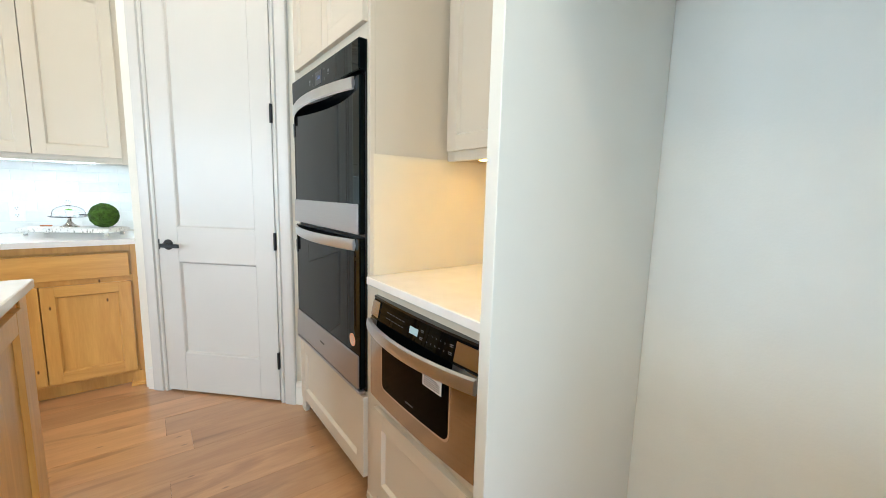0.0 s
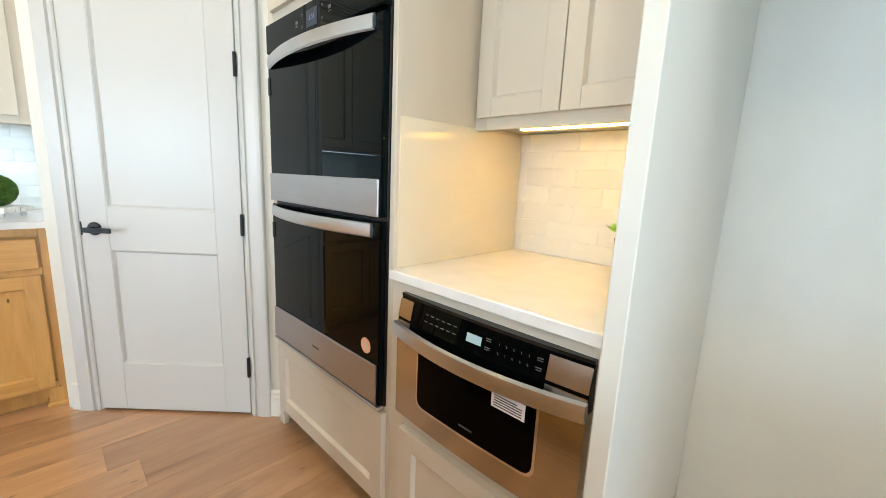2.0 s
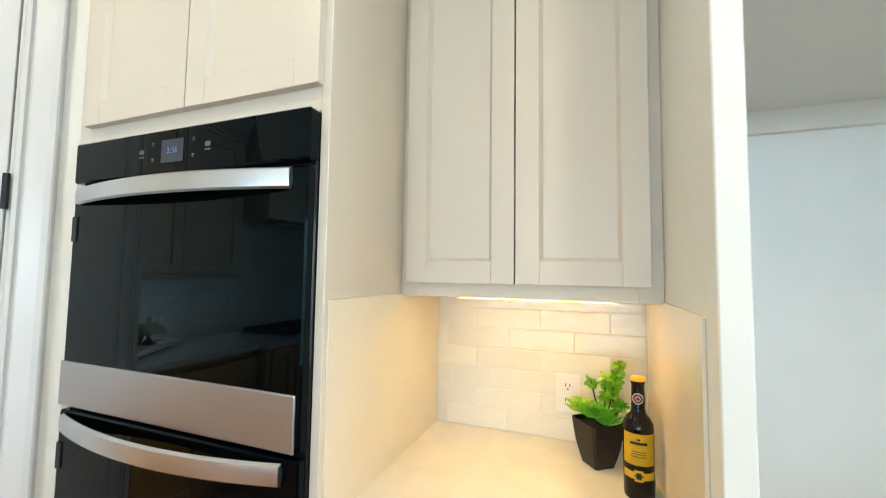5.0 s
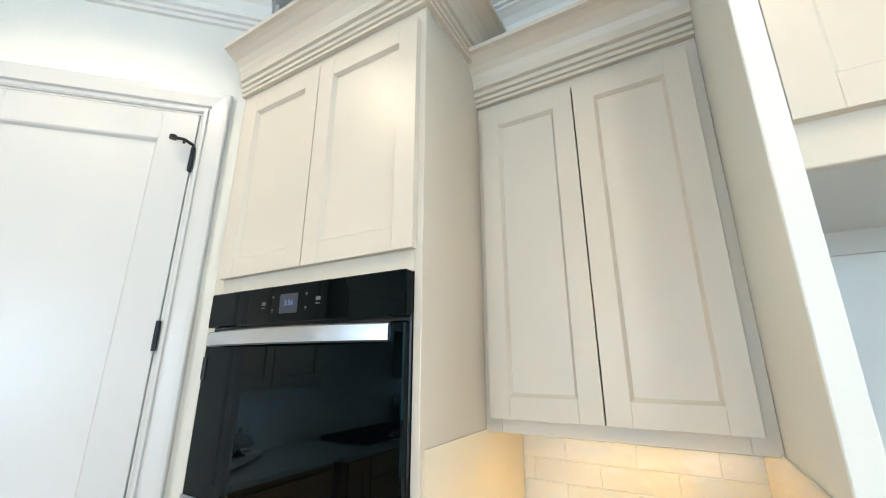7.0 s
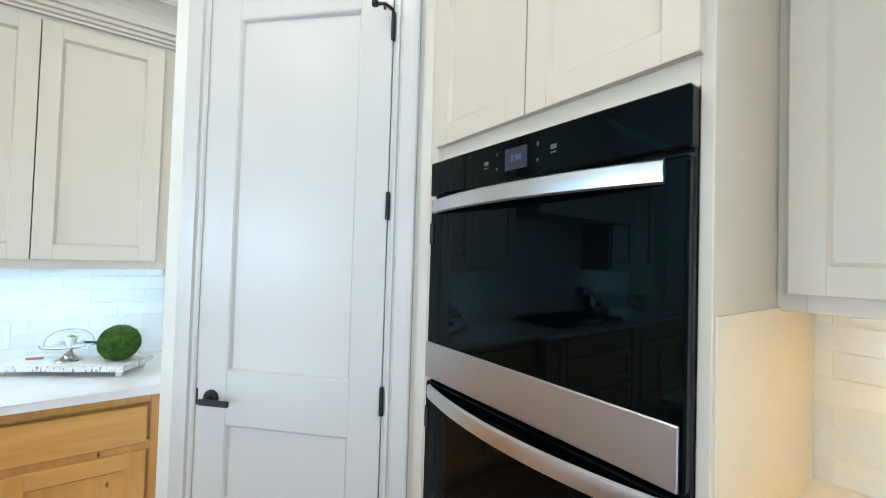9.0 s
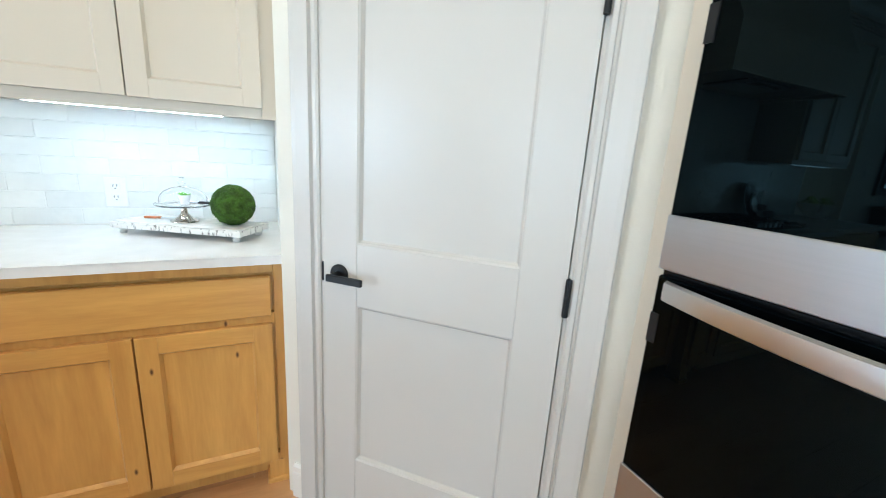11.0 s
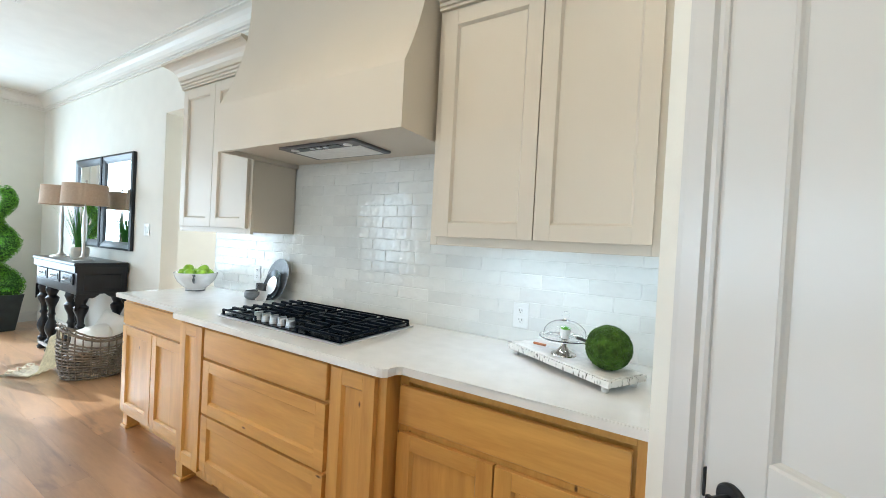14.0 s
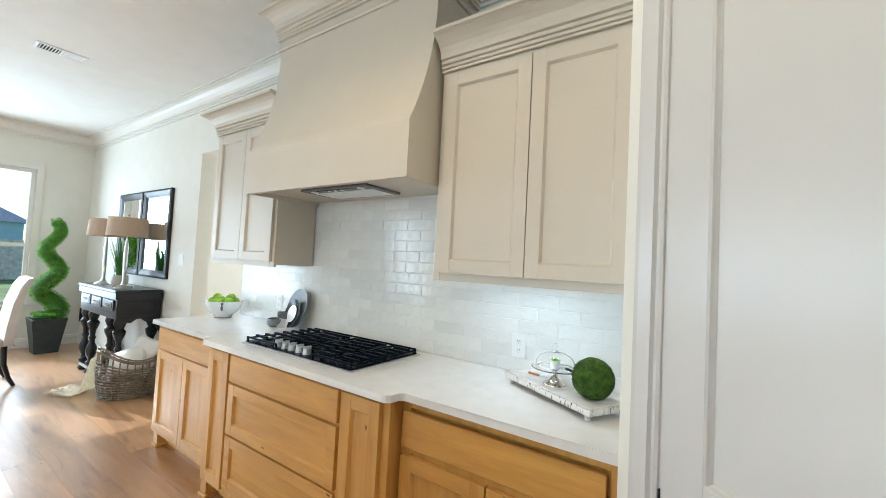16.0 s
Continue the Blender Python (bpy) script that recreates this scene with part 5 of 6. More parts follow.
black_planter()
BOTTLE = mat("dark_bottle_glass", (0.003, 0.002, 0.002), 0.06, var=0, ior=1.35)
LABELY = mat("yellow_paper_label", (0.90, 0.60, 0.015), 0.5, var=0.06, scale=30)
LABELR = mat("dark_red_label", (0.18, 0.02, 0.025), 0.5, var=0.1)
YCAP = mat("yellow_plastic_cap", (0.88, 0.52, 0.01), 0.4, var=0.03)
INK = mat("black_print", (0.02, 0.02, 0.02), 0.6, var=0)


def vinegar_bottle():
    x, y, z = 1.305, 0.873, 0.9155
    b = thing("bottle", (x, y, z), "dark glass vinegar bottle with a yellow label and cap", "bottle")
    bm = bmesh.new()
    lathe(bm, [(0, 0.003), (0.026, 0.0), (0.031, 0.004), (0.0325, 0.012), (0.0325, 0.155), (0.031, 0.166), (0.024, 0.178), (0.0165, 0.186), (0.0145, 0.196), (0.0135, 0.25), (0.015, 0.252), (0.015, 0.258), (0.013, 0.26), (0, 0.26)], (x, y, z), 36)
    part("glass_body", bm, BOTTLE, b, smooth=True)
    bm = bmesh.new()
    lathe(bm, [(0, 0.258), (0.0158, 0.258), (0.0163, 0.261), (0.0155, 0.2665), (0, 0.2675)], (x, y, z), 26)
    part("cap", bm, YCAP, b, "yellow cap", smooth=True)
    face = math.atan2(0.98 - y, 0.30 - x)

    def wrap(z0, z1, r, half, n=20):
        bm = bmesh.new()
        lo, hi = [], []
        for k in range(n + 1):
            a = face - half + 2 * half * k / n
            lo.append(bm.verts.new((x + r * math.cos(a), y + r * math.sin(a), z + z0)))
            hi.append(bm.verts.new((x + r * math.cos(a), y + r * math.sin(a), z + z1)))
        for k in range(n):
            bm.faces.new((lo[k], lo[k + 1], hi[k + 1], hi[k]))
        bmesh.ops.solidify(bm, geom=bm.faces[:], thickness=-0.0004)
        return bm

    lab = part("front_label", wrap(0.080, 0.148, 0.0329, 1.12), LABELY, b, "yellow paper label")
    low = part("lower_label", wrap(0.050, 0.066, 0.0329, 1.15), LABELY, b, "narrow yellow label")
    part("emblem", wrap(0.046, 0.070, 0.0331, 0.28), LABELY, low)
    part("emblem_print", wrap(0.051, 0.065, 0.0333, 0.16), INK, low)
    neck = part("neck_label", wrap(0.213, 0.226, 0.0146, 1.3), LABELR, b, "dark red neck label")
    for r, out, mt in ((0.0125, 0.0152, PALEPRINT), (0.0105, 0.0155, LABELR), (0.0055, 0.0158, PALEPRINT), (0.0042, 0.0161, LABELR)):
        bm = bmesh.new()
        vs = []
        for k in range(20):
            u = k * math.pi / 10
            a = face + 0.0 + r * math.cos(u) / 0.0152
            vs.append(bm.verts.new((x + out * math.cos(a), y + out * math.sin(a), z + 0.220 + r * math.sin(u))))
        mid = bm.verts.new((x + (out + 0.0002) * math.cos(face), y + (out + 0.0002) * math.sin(face), z + 0.220))
        for k in range(20):
            bm.faces.new((vs[k], vs[(k + 1) % 20], mid))
        part("emblem", bm, mt, neck)
    for z0, z1, h in ((0.125, 0.1305, 0.55), (0.134, 0.138, 0.1), (0.1085, 0.1105, 0.45), (0.1035, 0.1055, 0.45), (0.098, 0.100, 0.5)):
        part("print_bar", wrap(z0, z1, 0.0333, h), INK if z0 > 0.12 else mat_brown, lab)
    part("print_bar", wrap(0.0565, 0.0595, 0.0333, 0.3), INK, low)


mat_brown = mat("brown_print", (0.30, 0.17, 0.01), 0.6, var=0)
vinegar_bottle()

# ---- windows and the outside ----
PANE = mat("window_glass", (0.98, 0.99, 1.0), 0.0, var=0, trans=1.0, ior=1.1)
VINYL = mat("white_vinyl", (0.8, 0.8, 0.79), 0.35, var=0.02)


def window(name, m, w, z0, z1, label, rail=None, cols=1):
    """A window in a wall: local x along the wall, local -y into the room."""
    win = thing(name, tuple(m @ Vector((w / 2, 0, z0))), label, "window", kind="structure")
    f = 0.045
    part("window_frame", B((0, f, 0.03, 0.09, z0, z1), (w - f, w, 0.03, 0.09, z0, z1), (f, w - f, 0.03, 0.09, z0, z0 + f), (f, w - f, 0.03, 0.09, z1 - f, z1), bev=0.003, m=m), VINYL, win)
    c = 0.075
    part("window_casing", B((-c, 0, -0.018, 0, z0 - 0.02, z1 + c), (w, w + c, -0.018, 0, z0 - 0.02, z1 + c), (0, w, -0.018, 0, z1, z1 + c), bev=0.002, m=m), TRIM, win)
    part("window_sill", B((-c - 0.02, w + c + 0.02, -0.05, 0.03, z0 - 0.025, z0), bev=0.004, m=m), TRIM, win)
    part("apron", B((-c, w + c, -0.016, 0, z0 - 0.10, z0 - 0.025), bev=0.002, m=m), TRIM, win)
    for k in range(1, cols):
        x = w * k / cols
        part("mullion", B((x - 0.04, x + 0.04, 0.025, 0.095, z0 + f, z1 - f), bev=0.003, m=m), VINYL, win)
    if rail:
        part("meeting_rail", B((f, w - f, 0.035, 0.085, rail - 0.025, rail + 0.025), bev=0.003, m=m), VINYL, win)
    p = part("pane", B((f - 0.005, w - f + 0.005, 0.058, 0.062, z0 + f - 0.005, z1 - f + 0.005), m=m), PANE, win)
    p.visible_shadow = False


window("window_1", pose(XF, WY0, 0, 0, 0, 90), WY1 - WY0, WZ0, WZ1, "tall white double-hung window facing the lawn", rail=1.40)
window("window_6", pose(XF, U0, 0, 0, 0, 90), U1 - U0, WZ0, WZ1, "tall white double-hung window facing the lawn", rail=1.40)
window("window_2", pose(XF, V0, 0, 0, 0, 90), V1 - V0, 0.35, 2.75, "tall white living-room window")
window("window_3", pose(G1, YB, 0, 0, 0, 180), G1 - G0, 0.35, 2.55, "wide white living-room window", cols=3)
window("window_4", pose(G3, YB, 0, 0, 0, 180), G3 - G2, 0.35, 2.55, "wide white living-room window", cols=2)

# unseen window, made up to give the passage lamp an opening
window("unseen_window_5", pose(-4.05, 5.6, 0), 1.3, 0.75, 2.3, "white passage window, unseen, added to let light in")

LAWN = mat("lawn", (0.22, 0.33, 0.10), 0.9, var=0.35, scale=0.6, bump=0.6, bscale=8)
FENCEW = mat("weathered_cedar", (0.80, 0.74, 0.68), 0.8, var=0.25, scale=6)
SIDING = mat("blue_grey_siding", (0.48, 0.68, 0.88), 0.7, var=0.06, scale=2)
SHINGLE = mat("dark_shingle", (0.40, 0.46, 0.55), 0.9, var=0.25, scale=8)
solid("ground", B((-400, 400, -400, 400, -0.45, -0.13)), LAWN, "mown green lawn round the house", "lawn", "structure")


def fence():
    f = thing("fence", (-24, 6, -0.13), "weathered brown cedar picket fence", "fence")
    for k in range(150):
        y = -12 + k * 0.155
        part("picket", B((-24.0, -23.98, y, y + 0.145, -0.13, 1.55 + 0.01 * (k % 3))), FENCEW, f)
    for z in (0.3, 1.4):
        part("rail", B((-24.05, -24.0, -12, 11.3, z, z + 0.09)), FENCEW, f)


fence()


def far_house(x, y, w, d, label):
    h = thing("house", (x, y, -0.13), label, "house")
    part("wall", B((x - d, x, y - w / 2, y + w / 2, -0.13, 3.1)), SIDING, h)
    bm = bmesh.new()
    o = 0.5
    pts = [(x + o, y - w / 2 - o, 3.0), (x + o, y + w / 2 + o, 3.0), (x - d - o, y + w / 2 + o, 3.0), (x - d - o, y - w / 2 - o, 3.0), (x - d / 2, y - w / 2 + 3, 5.6), (x - d / 2, y + w / 2 - 3, 5.6)]
    v = [bm.verts.new(p) for p in pts]
    for q in ((0, 1, 5, 4), (1, 2, 5), (2, 3, 4, 5), (3, 0, 4), (3, 2, 1, 0)):
        bm.faces.new([v[i] for i in q])
    part("roof", bm, SHINGLE, h)
    for k in range(3):
        yy = y - w / 2 + w * (k + 0.7) / 3.4
        wd = part("window", B((x, x + 0.05, yy, yy + 1.0, 0.8, 2.3)), VINYL, h)
        part("pane", B((x + 0.05, x + 0.06, yy + 0.08, yy + 0.92, 0.88, 2.22)), GLOSSBLACK, wd)


far_house(-44, 2.2, 13, 9, "blue-grey sided neighbouring house with a dark roof")
far_house(-46, -16, 12, 9, "blue-grey sided neighbouring house with a dark roof")

# ---- dining end: console, mirrors, lamps ----
BLACKWOOD = mat("black_painted_wood", (0.012, 0.013, 0.017), 0.28, var=0.25, scale=9, bump=0.08, bscale=60)
MIRROR = mat("mirror_glass", (0.9, 0.92, 0.92), 0.01, 1.0, var=0)
SHADE = mat("taupe_linen_shade", (0.50, 0.38, 0.28), 0.85, var=0.06, scale=60, bump=0.3, bscale=300)
PEWTER = mat("brushed_nickel", (0.55, 0.53, 0.5), 0.28, 1.0, var=0.06)
CX0, CX1, CY0, CY1, CZ = -5.66, -4.50, 3.31, 3.70, 1.0
LEGP = [(0.036, 0.0), (0.045, 0.012), (0.045, 0.035), (0.03, 0.05), (0.026, 0.075), (0.045, 0.115), (0.054, 0.16), (0.045, 0.205), (0.026, 0.25), (0.024, 0.28), (0.036, 0.30), (0.024, 0.325), (0.028, 0.38), (0.052, 0.44), (0.057, 0.475), (0.034, 0.50), (0.045, 0.53), (0.055, 0.56), (0.045, 0.60), (0.0, 0.60)]


def console_table():
    c = thing("console_table", ((CX0 + CX1) / 2, (CY0 + CY1) / 2, 0), "black carved console table with turned legs", "table")
    part("tabletop", B((CX0 - 0.035, CX1 + 0.035, CY0 - 0.03, CY1, CZ - 0.03, CZ), bev=0.008), BLACKWOOD, c)
    bm = bmesh.new()
    sweep(bm, [(CX1, CY1), (CX1, CY0), (CX0, CY0), (CX0, CY1)], [(-o, z) for o, z in ((-0.02, 0.905), (0.006, 0.905), (0.010, 0.912), (0.006, 0.918), (0.010, 0.930), (0.020, 0.944), (0.030, 0.952), (0.030, 0.970), (-0.02, 0.970))])
    part("cornice", bm, BLACKWOOD, c, "coved cornice under the top")
    for x, d in ((CX1, 1), (CX0, -1)):
        part("end_panel", B((x, x + 0.006 * d, CY0 + 0.05, CY1 - 0.05, 0.735, 0.885), bev=0.003), BLACKWOOD, c)
    part("body", B((CX0, CX1, CY0, CY1, 0.70, CZ - 0.055), bev=0.004), BLACKWOOD, c)
    for k in range(3):
        a = CX0 + 0.06 + k * 0.36
        d = part("drawer", B((a, a + 0.32, CY0 - 0.014, CY0, 0.785, 0.895), bev=0.006), BLACKWOOD, c)
        part("inset", B((a + 0.03, a + 0.29, CY0 - 0.018, CY0 - 0.013, 0.81, 0.87), bev=0.003), BLACKWOOD, d)
        bm = bmesh.new()
        tube(bm, [(a + 0.12, CY0 - 0.018, 0.847), (a + 0.13, CY0 - 0.035, 0.830), (a + 0.19, CY0 - 0.035, 0.830), (a + 0.20, CY0 - 0.018, 0.847)], 0.005, 7)
        part("pull", bm, PEWTER, d, "pewter bail pull", smooth=True)
    # scalloped end apron
    for x, s in ((CX1, 1), (CX0, -1)):
        bm = bmesh.new()
        n = 20
        a, b = [], []
        for k in range(n + 1):
            u = k / n
            y = CY0 + (CY1 - CY0) * u
            z = 0.56 + 0.13 * (1 - abs(2 * u - 1) ** 2.4) - 0.018 * math.cos(u * math.pi * 6)
            a.append((y, z))
        for xx in (x - 0.02, x):
            b.append(([bm.verts.new((xx, y, min(z, 0.699))) for y, z in a], [bm.verts.new((xx, y, 0.70)) for y, z in a]))
        for lo, hi in b:
            for k in range(n):
                bm.faces.new((lo[k], lo[k + 1], hi[k + 1], hi[k]))
        for k in range(n):
            bm.faces.new((b[0][0][k], b[0][0][k + 1], b[1][0][k + 1], b[1][0][k]))
        part("end_apron", bm, BLACKWOOD, c)
    for x in (CX0 + 0.055, (CX0 + CX1) / 2 - 0.28, (CX0 + CX1) / 2 + 0.28, CX1 - 0.055):
        for y in (CY0 + 0.055, CY1 - 0.055):
            if y > CY0 + 0.1 and CX0 + 0.1 < x < CX1 - 0.1:
                continue
            bm = bmesh.new()
            lathe(bm, [(r, z * 1.02 + 0.09) for r, z in LEGP], (x, y, 0), 20)
            lathe(bm, [(0, 0), (0.042, 0.0), (0.05, 0.025), (0.035, 0.05), (0, 0.05)], (x, y, 0), 18)
            part("leg", bm, BLACKWOOD, c, "turned baluster leg", smooth=True)
    part("stretcher", B((CX0 + 0.01, CX1 - 0.01, CY0 + 0.02, CY0 + 0.09, 0.05, 0.09), (CX0 + 0.01, CX0 + 0.09, CY0 + 0.09, CY1 - 0.02, 0.05, 0.09), (CX1 - 0.09, CX1 - 0.01, CY0 + 0.09, CY1 - 0.02, 0.05, 0.09), bev=0.005), BLACKWOOD, c)


console_table()


def wall_mirror(x0, x1):
    z0, z1 = 1.115, 2.115
    m = thing("mirror", ((x0 + x1) / 2, YW, z0), "tall rectangular mirror in a black wooden frame", "mirror", "mirrors over the console")
    f = 0.085
    bm = bmesh.new()
    prof = [(0, 0), (0, -0.03), (0.02, -0.036), (0.06, -0.026), (f, -0.014), (f, 0)]
    cs = [(x0, z0, 1, 1), (x1, z0, -1, 1), (x1, z1, -1, -1), (x0, z1, 1, -1)]
    rings = [[bm.verts.new((x + sx * o, YW - 0.001 + y, z + sz * o)) for o, y in prof] for x, z, sx, sz in cs]
    for i in range(4):
        a, b = rings[i], rings[(i + 1) % 4]
        for k in range(len(prof)):
            bm.faces.new((a[k], a[(k + 1) % len(prof)], b[(k + 1) % len(prof)], b[k]))
    part("frame", bm, BLACKWOOD, m, "black bevelled frame")
    part("glass", B((x0 + f - 0.005, x1 - f + 0.005, YW - 0.012, YW - 0.006, z0 + f - 0.005, z1 - f + 0.005)), MIRROR, m, "silvered mirror glass")


wall_mirror(-5.97, -5.215)
wall_mirror(-5.185, -4.43)


def table_lamp(x, y, label):
    l = thing("table_lamp", (x, y, CZ), label, "lamp", "pair of console lamps")
    bm = bmesh.new()
    lathe(bm, [(0, 0), (0.085, 0), (0.085, 0.008), (0.06, 0.022), (0.03, 0.032), (0.018, 0.05), (0.014, 0.10), (0.022, 0.30), (0.020, 0.42), (0.011, 0.50), (0.008, 0.54), (0, 0.54)], (x, y, CZ), 26)
    part("base", bm, PEWTER, l, "slender brushed nickel base", smooth=True)
    bm = bmesh.new()
    r0, r1, a, b = 0.185, 0.175, 0.555, 0.755
    lathe(bm, [(r0, a), (r1, b), (r1 - 0.004, b), (r0 - 0.004, a), (r0, a)], (x, y, CZ), 40, caps=False)
    bmesh.ops.remove_doubles(bm, verts=bm.verts[:], dist=0.0001)
    part("shade", bm, SHADE, l, "taupe linen drum shade", smooth=True)
    bm = bmesh.new()
    tube(bm, [(x, y, CZ + 0.53), (x, y, CZ + 0.80)], 0.004, 8)
    lathe(bm, [(0, 0.775), (0.01, 0.78), (0.012, 0.79), (0.006, 0.80), (0, 0.802)], (x, y, CZ), 14)
    part("harp", bm, PEWTER, l, smooth=True)
    for s in range(3):
        t = s * 2.094
        bm = bmesh.new()
        tube(bm, [(x, y, CZ + 0.735), (x + math.cos(t) * 0.172, y + math.sin(t) * 0.172, CZ + 0.735)], 0.002, 6)
        part("spoke", bm, PEWTER, l)


table_lamp(-4.80, 3.44, "brushed nickel table lamp with a taupe drum shade")
table_lamp(-5.44, 3.44, "brushed nickel table lamp with a taupe drum shade")


def blade_plant():
    x, y = -5.12, 3.5
    p = thing("potted_grass", (x, y, CZ), "spiky green grass plant in a pale ceramic pot", "plant")
    bm = bmesh.new()
    lathe(bm, [(0, 0), (0.06, 0), (0.078, 0.03), (0.08, 0.10), (0.07, 0.12), (0.062, 0.12), (0.066, 0.10), (0, 0.09)], (x, y, CZ), 26)
    part("pot", bm, mat("cream_stoneware", (0.62, 0.58, 0.5), 0.4, var=0.12, scale=18), p, smooth=True)
    rnd = random.Random(3)
    bm = bmesh.new()
    for k in range(85):
        a = rnd.uniform(0, 6.28)
        lean = rnd.uniform(0.05, 0.42)
        ln = rnd.uniform(0.28, 0.52)
        r0 = rnd.uniform(0, 0.045)
        c = Vector((x + math.cos(a) * r0, y + math.sin(a) * r0, CZ + 0.09))
        side = Vector((-math.sin(a), math.cos(a), 0)) * rnd.uniform(0.004, 0.008)
        prev = None
        for i in range(5):
            u = i / 4
            q = c + Vector((math.cos(a), math.sin(a), 0)) * (lean * ln * u ** 1.6) + Vector((0, 0, ln * (u - 0.12 * u * u * lean)))
            w = side * (1 - u ** 2) if i < 4 else side * 0.05
            cur = (bm.verts.new(q - w), bm.verts.new(q + w))
            if prev:
                bm.faces.new((prev[0], prev[1], cur[1], cur[0]))
            prev = cur
    part("blades", bm, GRASSY, p, "long green blades")


blade_plant()


# ---- topiary ----
def topiary():
    x, y = -6.86, 3.27
    t = thing("topiary", (x, y, 0), "green spiral topiary in a dark square planter", "plant")
    bm = bmesh.new()
    rings = []
    for r, z in ((0.115, 0), (0.165, 0.40), (0.170, 0.42), (0.174, 0.45), (0.158, 0.45), (0.155, 0.42)):
        rings.append([bm.verts.new((x + r * sx, y + r * sy, z)) for sx, sy in ((-1, -1), (1, -1), (1, 1), (-1, 1))])
    for a, b in zip(rings, rings[1:]):
        for k in range(4):
            bm.faces.new((a[k], a[(k + 1) % 4], b[(k + 1) % 4], b[k]))
    bm.faces.new(rings[0]), bm.faces.new(rings[-1])
    part("planter", bm, mat("charcoal_planter", (0.025, 0.035, 0.037), 0.5, var=0.2, scale=12), t, "charcoal tapered square planter")
    rnd = random.Random(8)
    pts, rad = [], []
    n = 90
    for k in range(n + 1):
        u = k / n
        a = 0.6 + u * 2 * math.pi * 2.35
        rr = 0.10 * (1 - 0.45 * u)
        pts.append(Vector((x + rr * math.cos(a), y + rr * math.sin(a), 0.50 + 1.24 * u)))
        rad.append(0.122 * (1 - 0.5 * u))
    # solid core in darker green, painting the shade between the leaves
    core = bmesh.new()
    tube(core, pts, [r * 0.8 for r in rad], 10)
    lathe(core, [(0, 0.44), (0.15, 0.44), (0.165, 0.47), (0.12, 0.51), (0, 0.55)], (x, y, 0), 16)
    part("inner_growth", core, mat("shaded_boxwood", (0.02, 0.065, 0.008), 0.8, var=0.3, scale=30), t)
    bm = bmesh.new()
    for k in range(15000):
        if k % 9 == 0:
            a, r = rnd.uniform(0, 6.28), 0.165 * math.sqrt(rnd.random())
            p = Vector((x + r * math.cos(a), y + r * math.sin(a), 0.49 + 0.03 * rnd.random()))
            nrm = Vector((rnd.gauss(0, 0.5), rnd.gauss(0, 0.5), 1)).normalized()
        else:
            i = rnd.random() * n
            j = min(int(i), n - 1)
            c = pts[j].lerp(pts[j + 1], i - j)
            nrm = Vector((rnd.gauss(0, 1), rnd.gauss(0, 1), rnd.gauss(0, 1))).normalized()
            p = c + nrm * rad[j] * rnd.uniform(0.78, 1.06)
        tn = nrm.orthogonal().normalized()
        tn.rotate(Matrix.Rotation(rnd.random() * 6.28, 3, nrm))
        d = (nrm + tn * 0.9).normalized()
        s = d.cross(nrm).normalized() * 0.0055
        q = p + d * rnd.uniform(0.012, 0.02)
        v = [bm.verts.new(z) for z in (p, (p + q) / 2 + s, q, (p + q) / 2 - s)]
        bm.faces.new(v)
    f = part("leaves", bm, TOPIARY, t, "dense small boxwood leaves")
    f["kind"] = "stuff"


topiary()


# ---- basket with cushions ----
WIRE = mat("grey_brown_wicker", (0.20, 0.165, 0.13), 0.36, 0.55, var=0.35, scale=25)
LINEN = mat("white_linen", (0.72, 0.69, 0.64), 0.9, var=0.05, scale=12, bump=0.3, bscale=120)
THROW = mat("cream_knit", (0.70, 0.65, 0.52), 0.95, var=0.15, scale=40, bump=0.6, bscale=150)


def basket():
    x, y = -4.28, 3.42
    b = thing("wicker_basket", (x, y, 0), "oval grey-brown woven basket holding white cushions", "basket")
    rx, ry = 0.20, 0.25

    def ring(z, k):
        g = 1 + 0.14 * math.sin(min(1, z / 0.34) * 2.2)
        n = 60
        lift = 0.12 * (z / 0.34) ** 2
        return [(x + (rx * g + (0.004 if (i + k) % 2 else -0.004)) * math.cos(2 * math.pi * i / n), y + (ry * g + (0.004 if (i + k) % 2 else -0.004)) * math.sin(2 * math.pi * i / n),
                 z + lift * abs(math.sin(2 * math.pi * i / n)) ** 2) for i in range(n + 1)]
    for k in range(13):
        bm = bmesh.new()
        tube(bm, ring(0.014 + k * 0.0218, k), 0.0075, 6, caps=False)
        part("weaver", bm, WIRE, b, smooth=True)
    for z, r in ((0.335, 0.014), (0.36, 0.008)):
        bm = bmesh.new()
        tube(bm, ring(z, 0), r, 8, caps=False)
        part("rim", bm, WIRE, b, smooth=True)
    for i in range(30):
        a = 2 * math.pi * i / 30
        bm = bmesh.new()
        pts = []
        for k in range(8):
            z = 0.006 + 0.348 * k / 7
            g = 1 + 0.14 * math.sin(min(1, z / 0.34) * 2.2)
            pts.append((x + rx * g * math.cos(a), y + ry * g * math.sin(a), z + 0.12 * (z / 0.34) ** 2 * abs(math.sin(a)) ** 2))
        tube(bm, pts, 0.006, 5)
        part("stake", bm, WIRE, b, smooth=True)
    bm = bmesh.new()
    lathe(bm, [(0, 0.0), (0.95, 0.0), (0.95, 0.012), (0, 0.012)], (0, 0, 0), 30)
    bm.transform(Matrix.Translation((x, y, 0)) @ Matrix.Diagonal((rx, ry, 1, 1)))
    part("bottom", bm, WIRE, b)


basket()


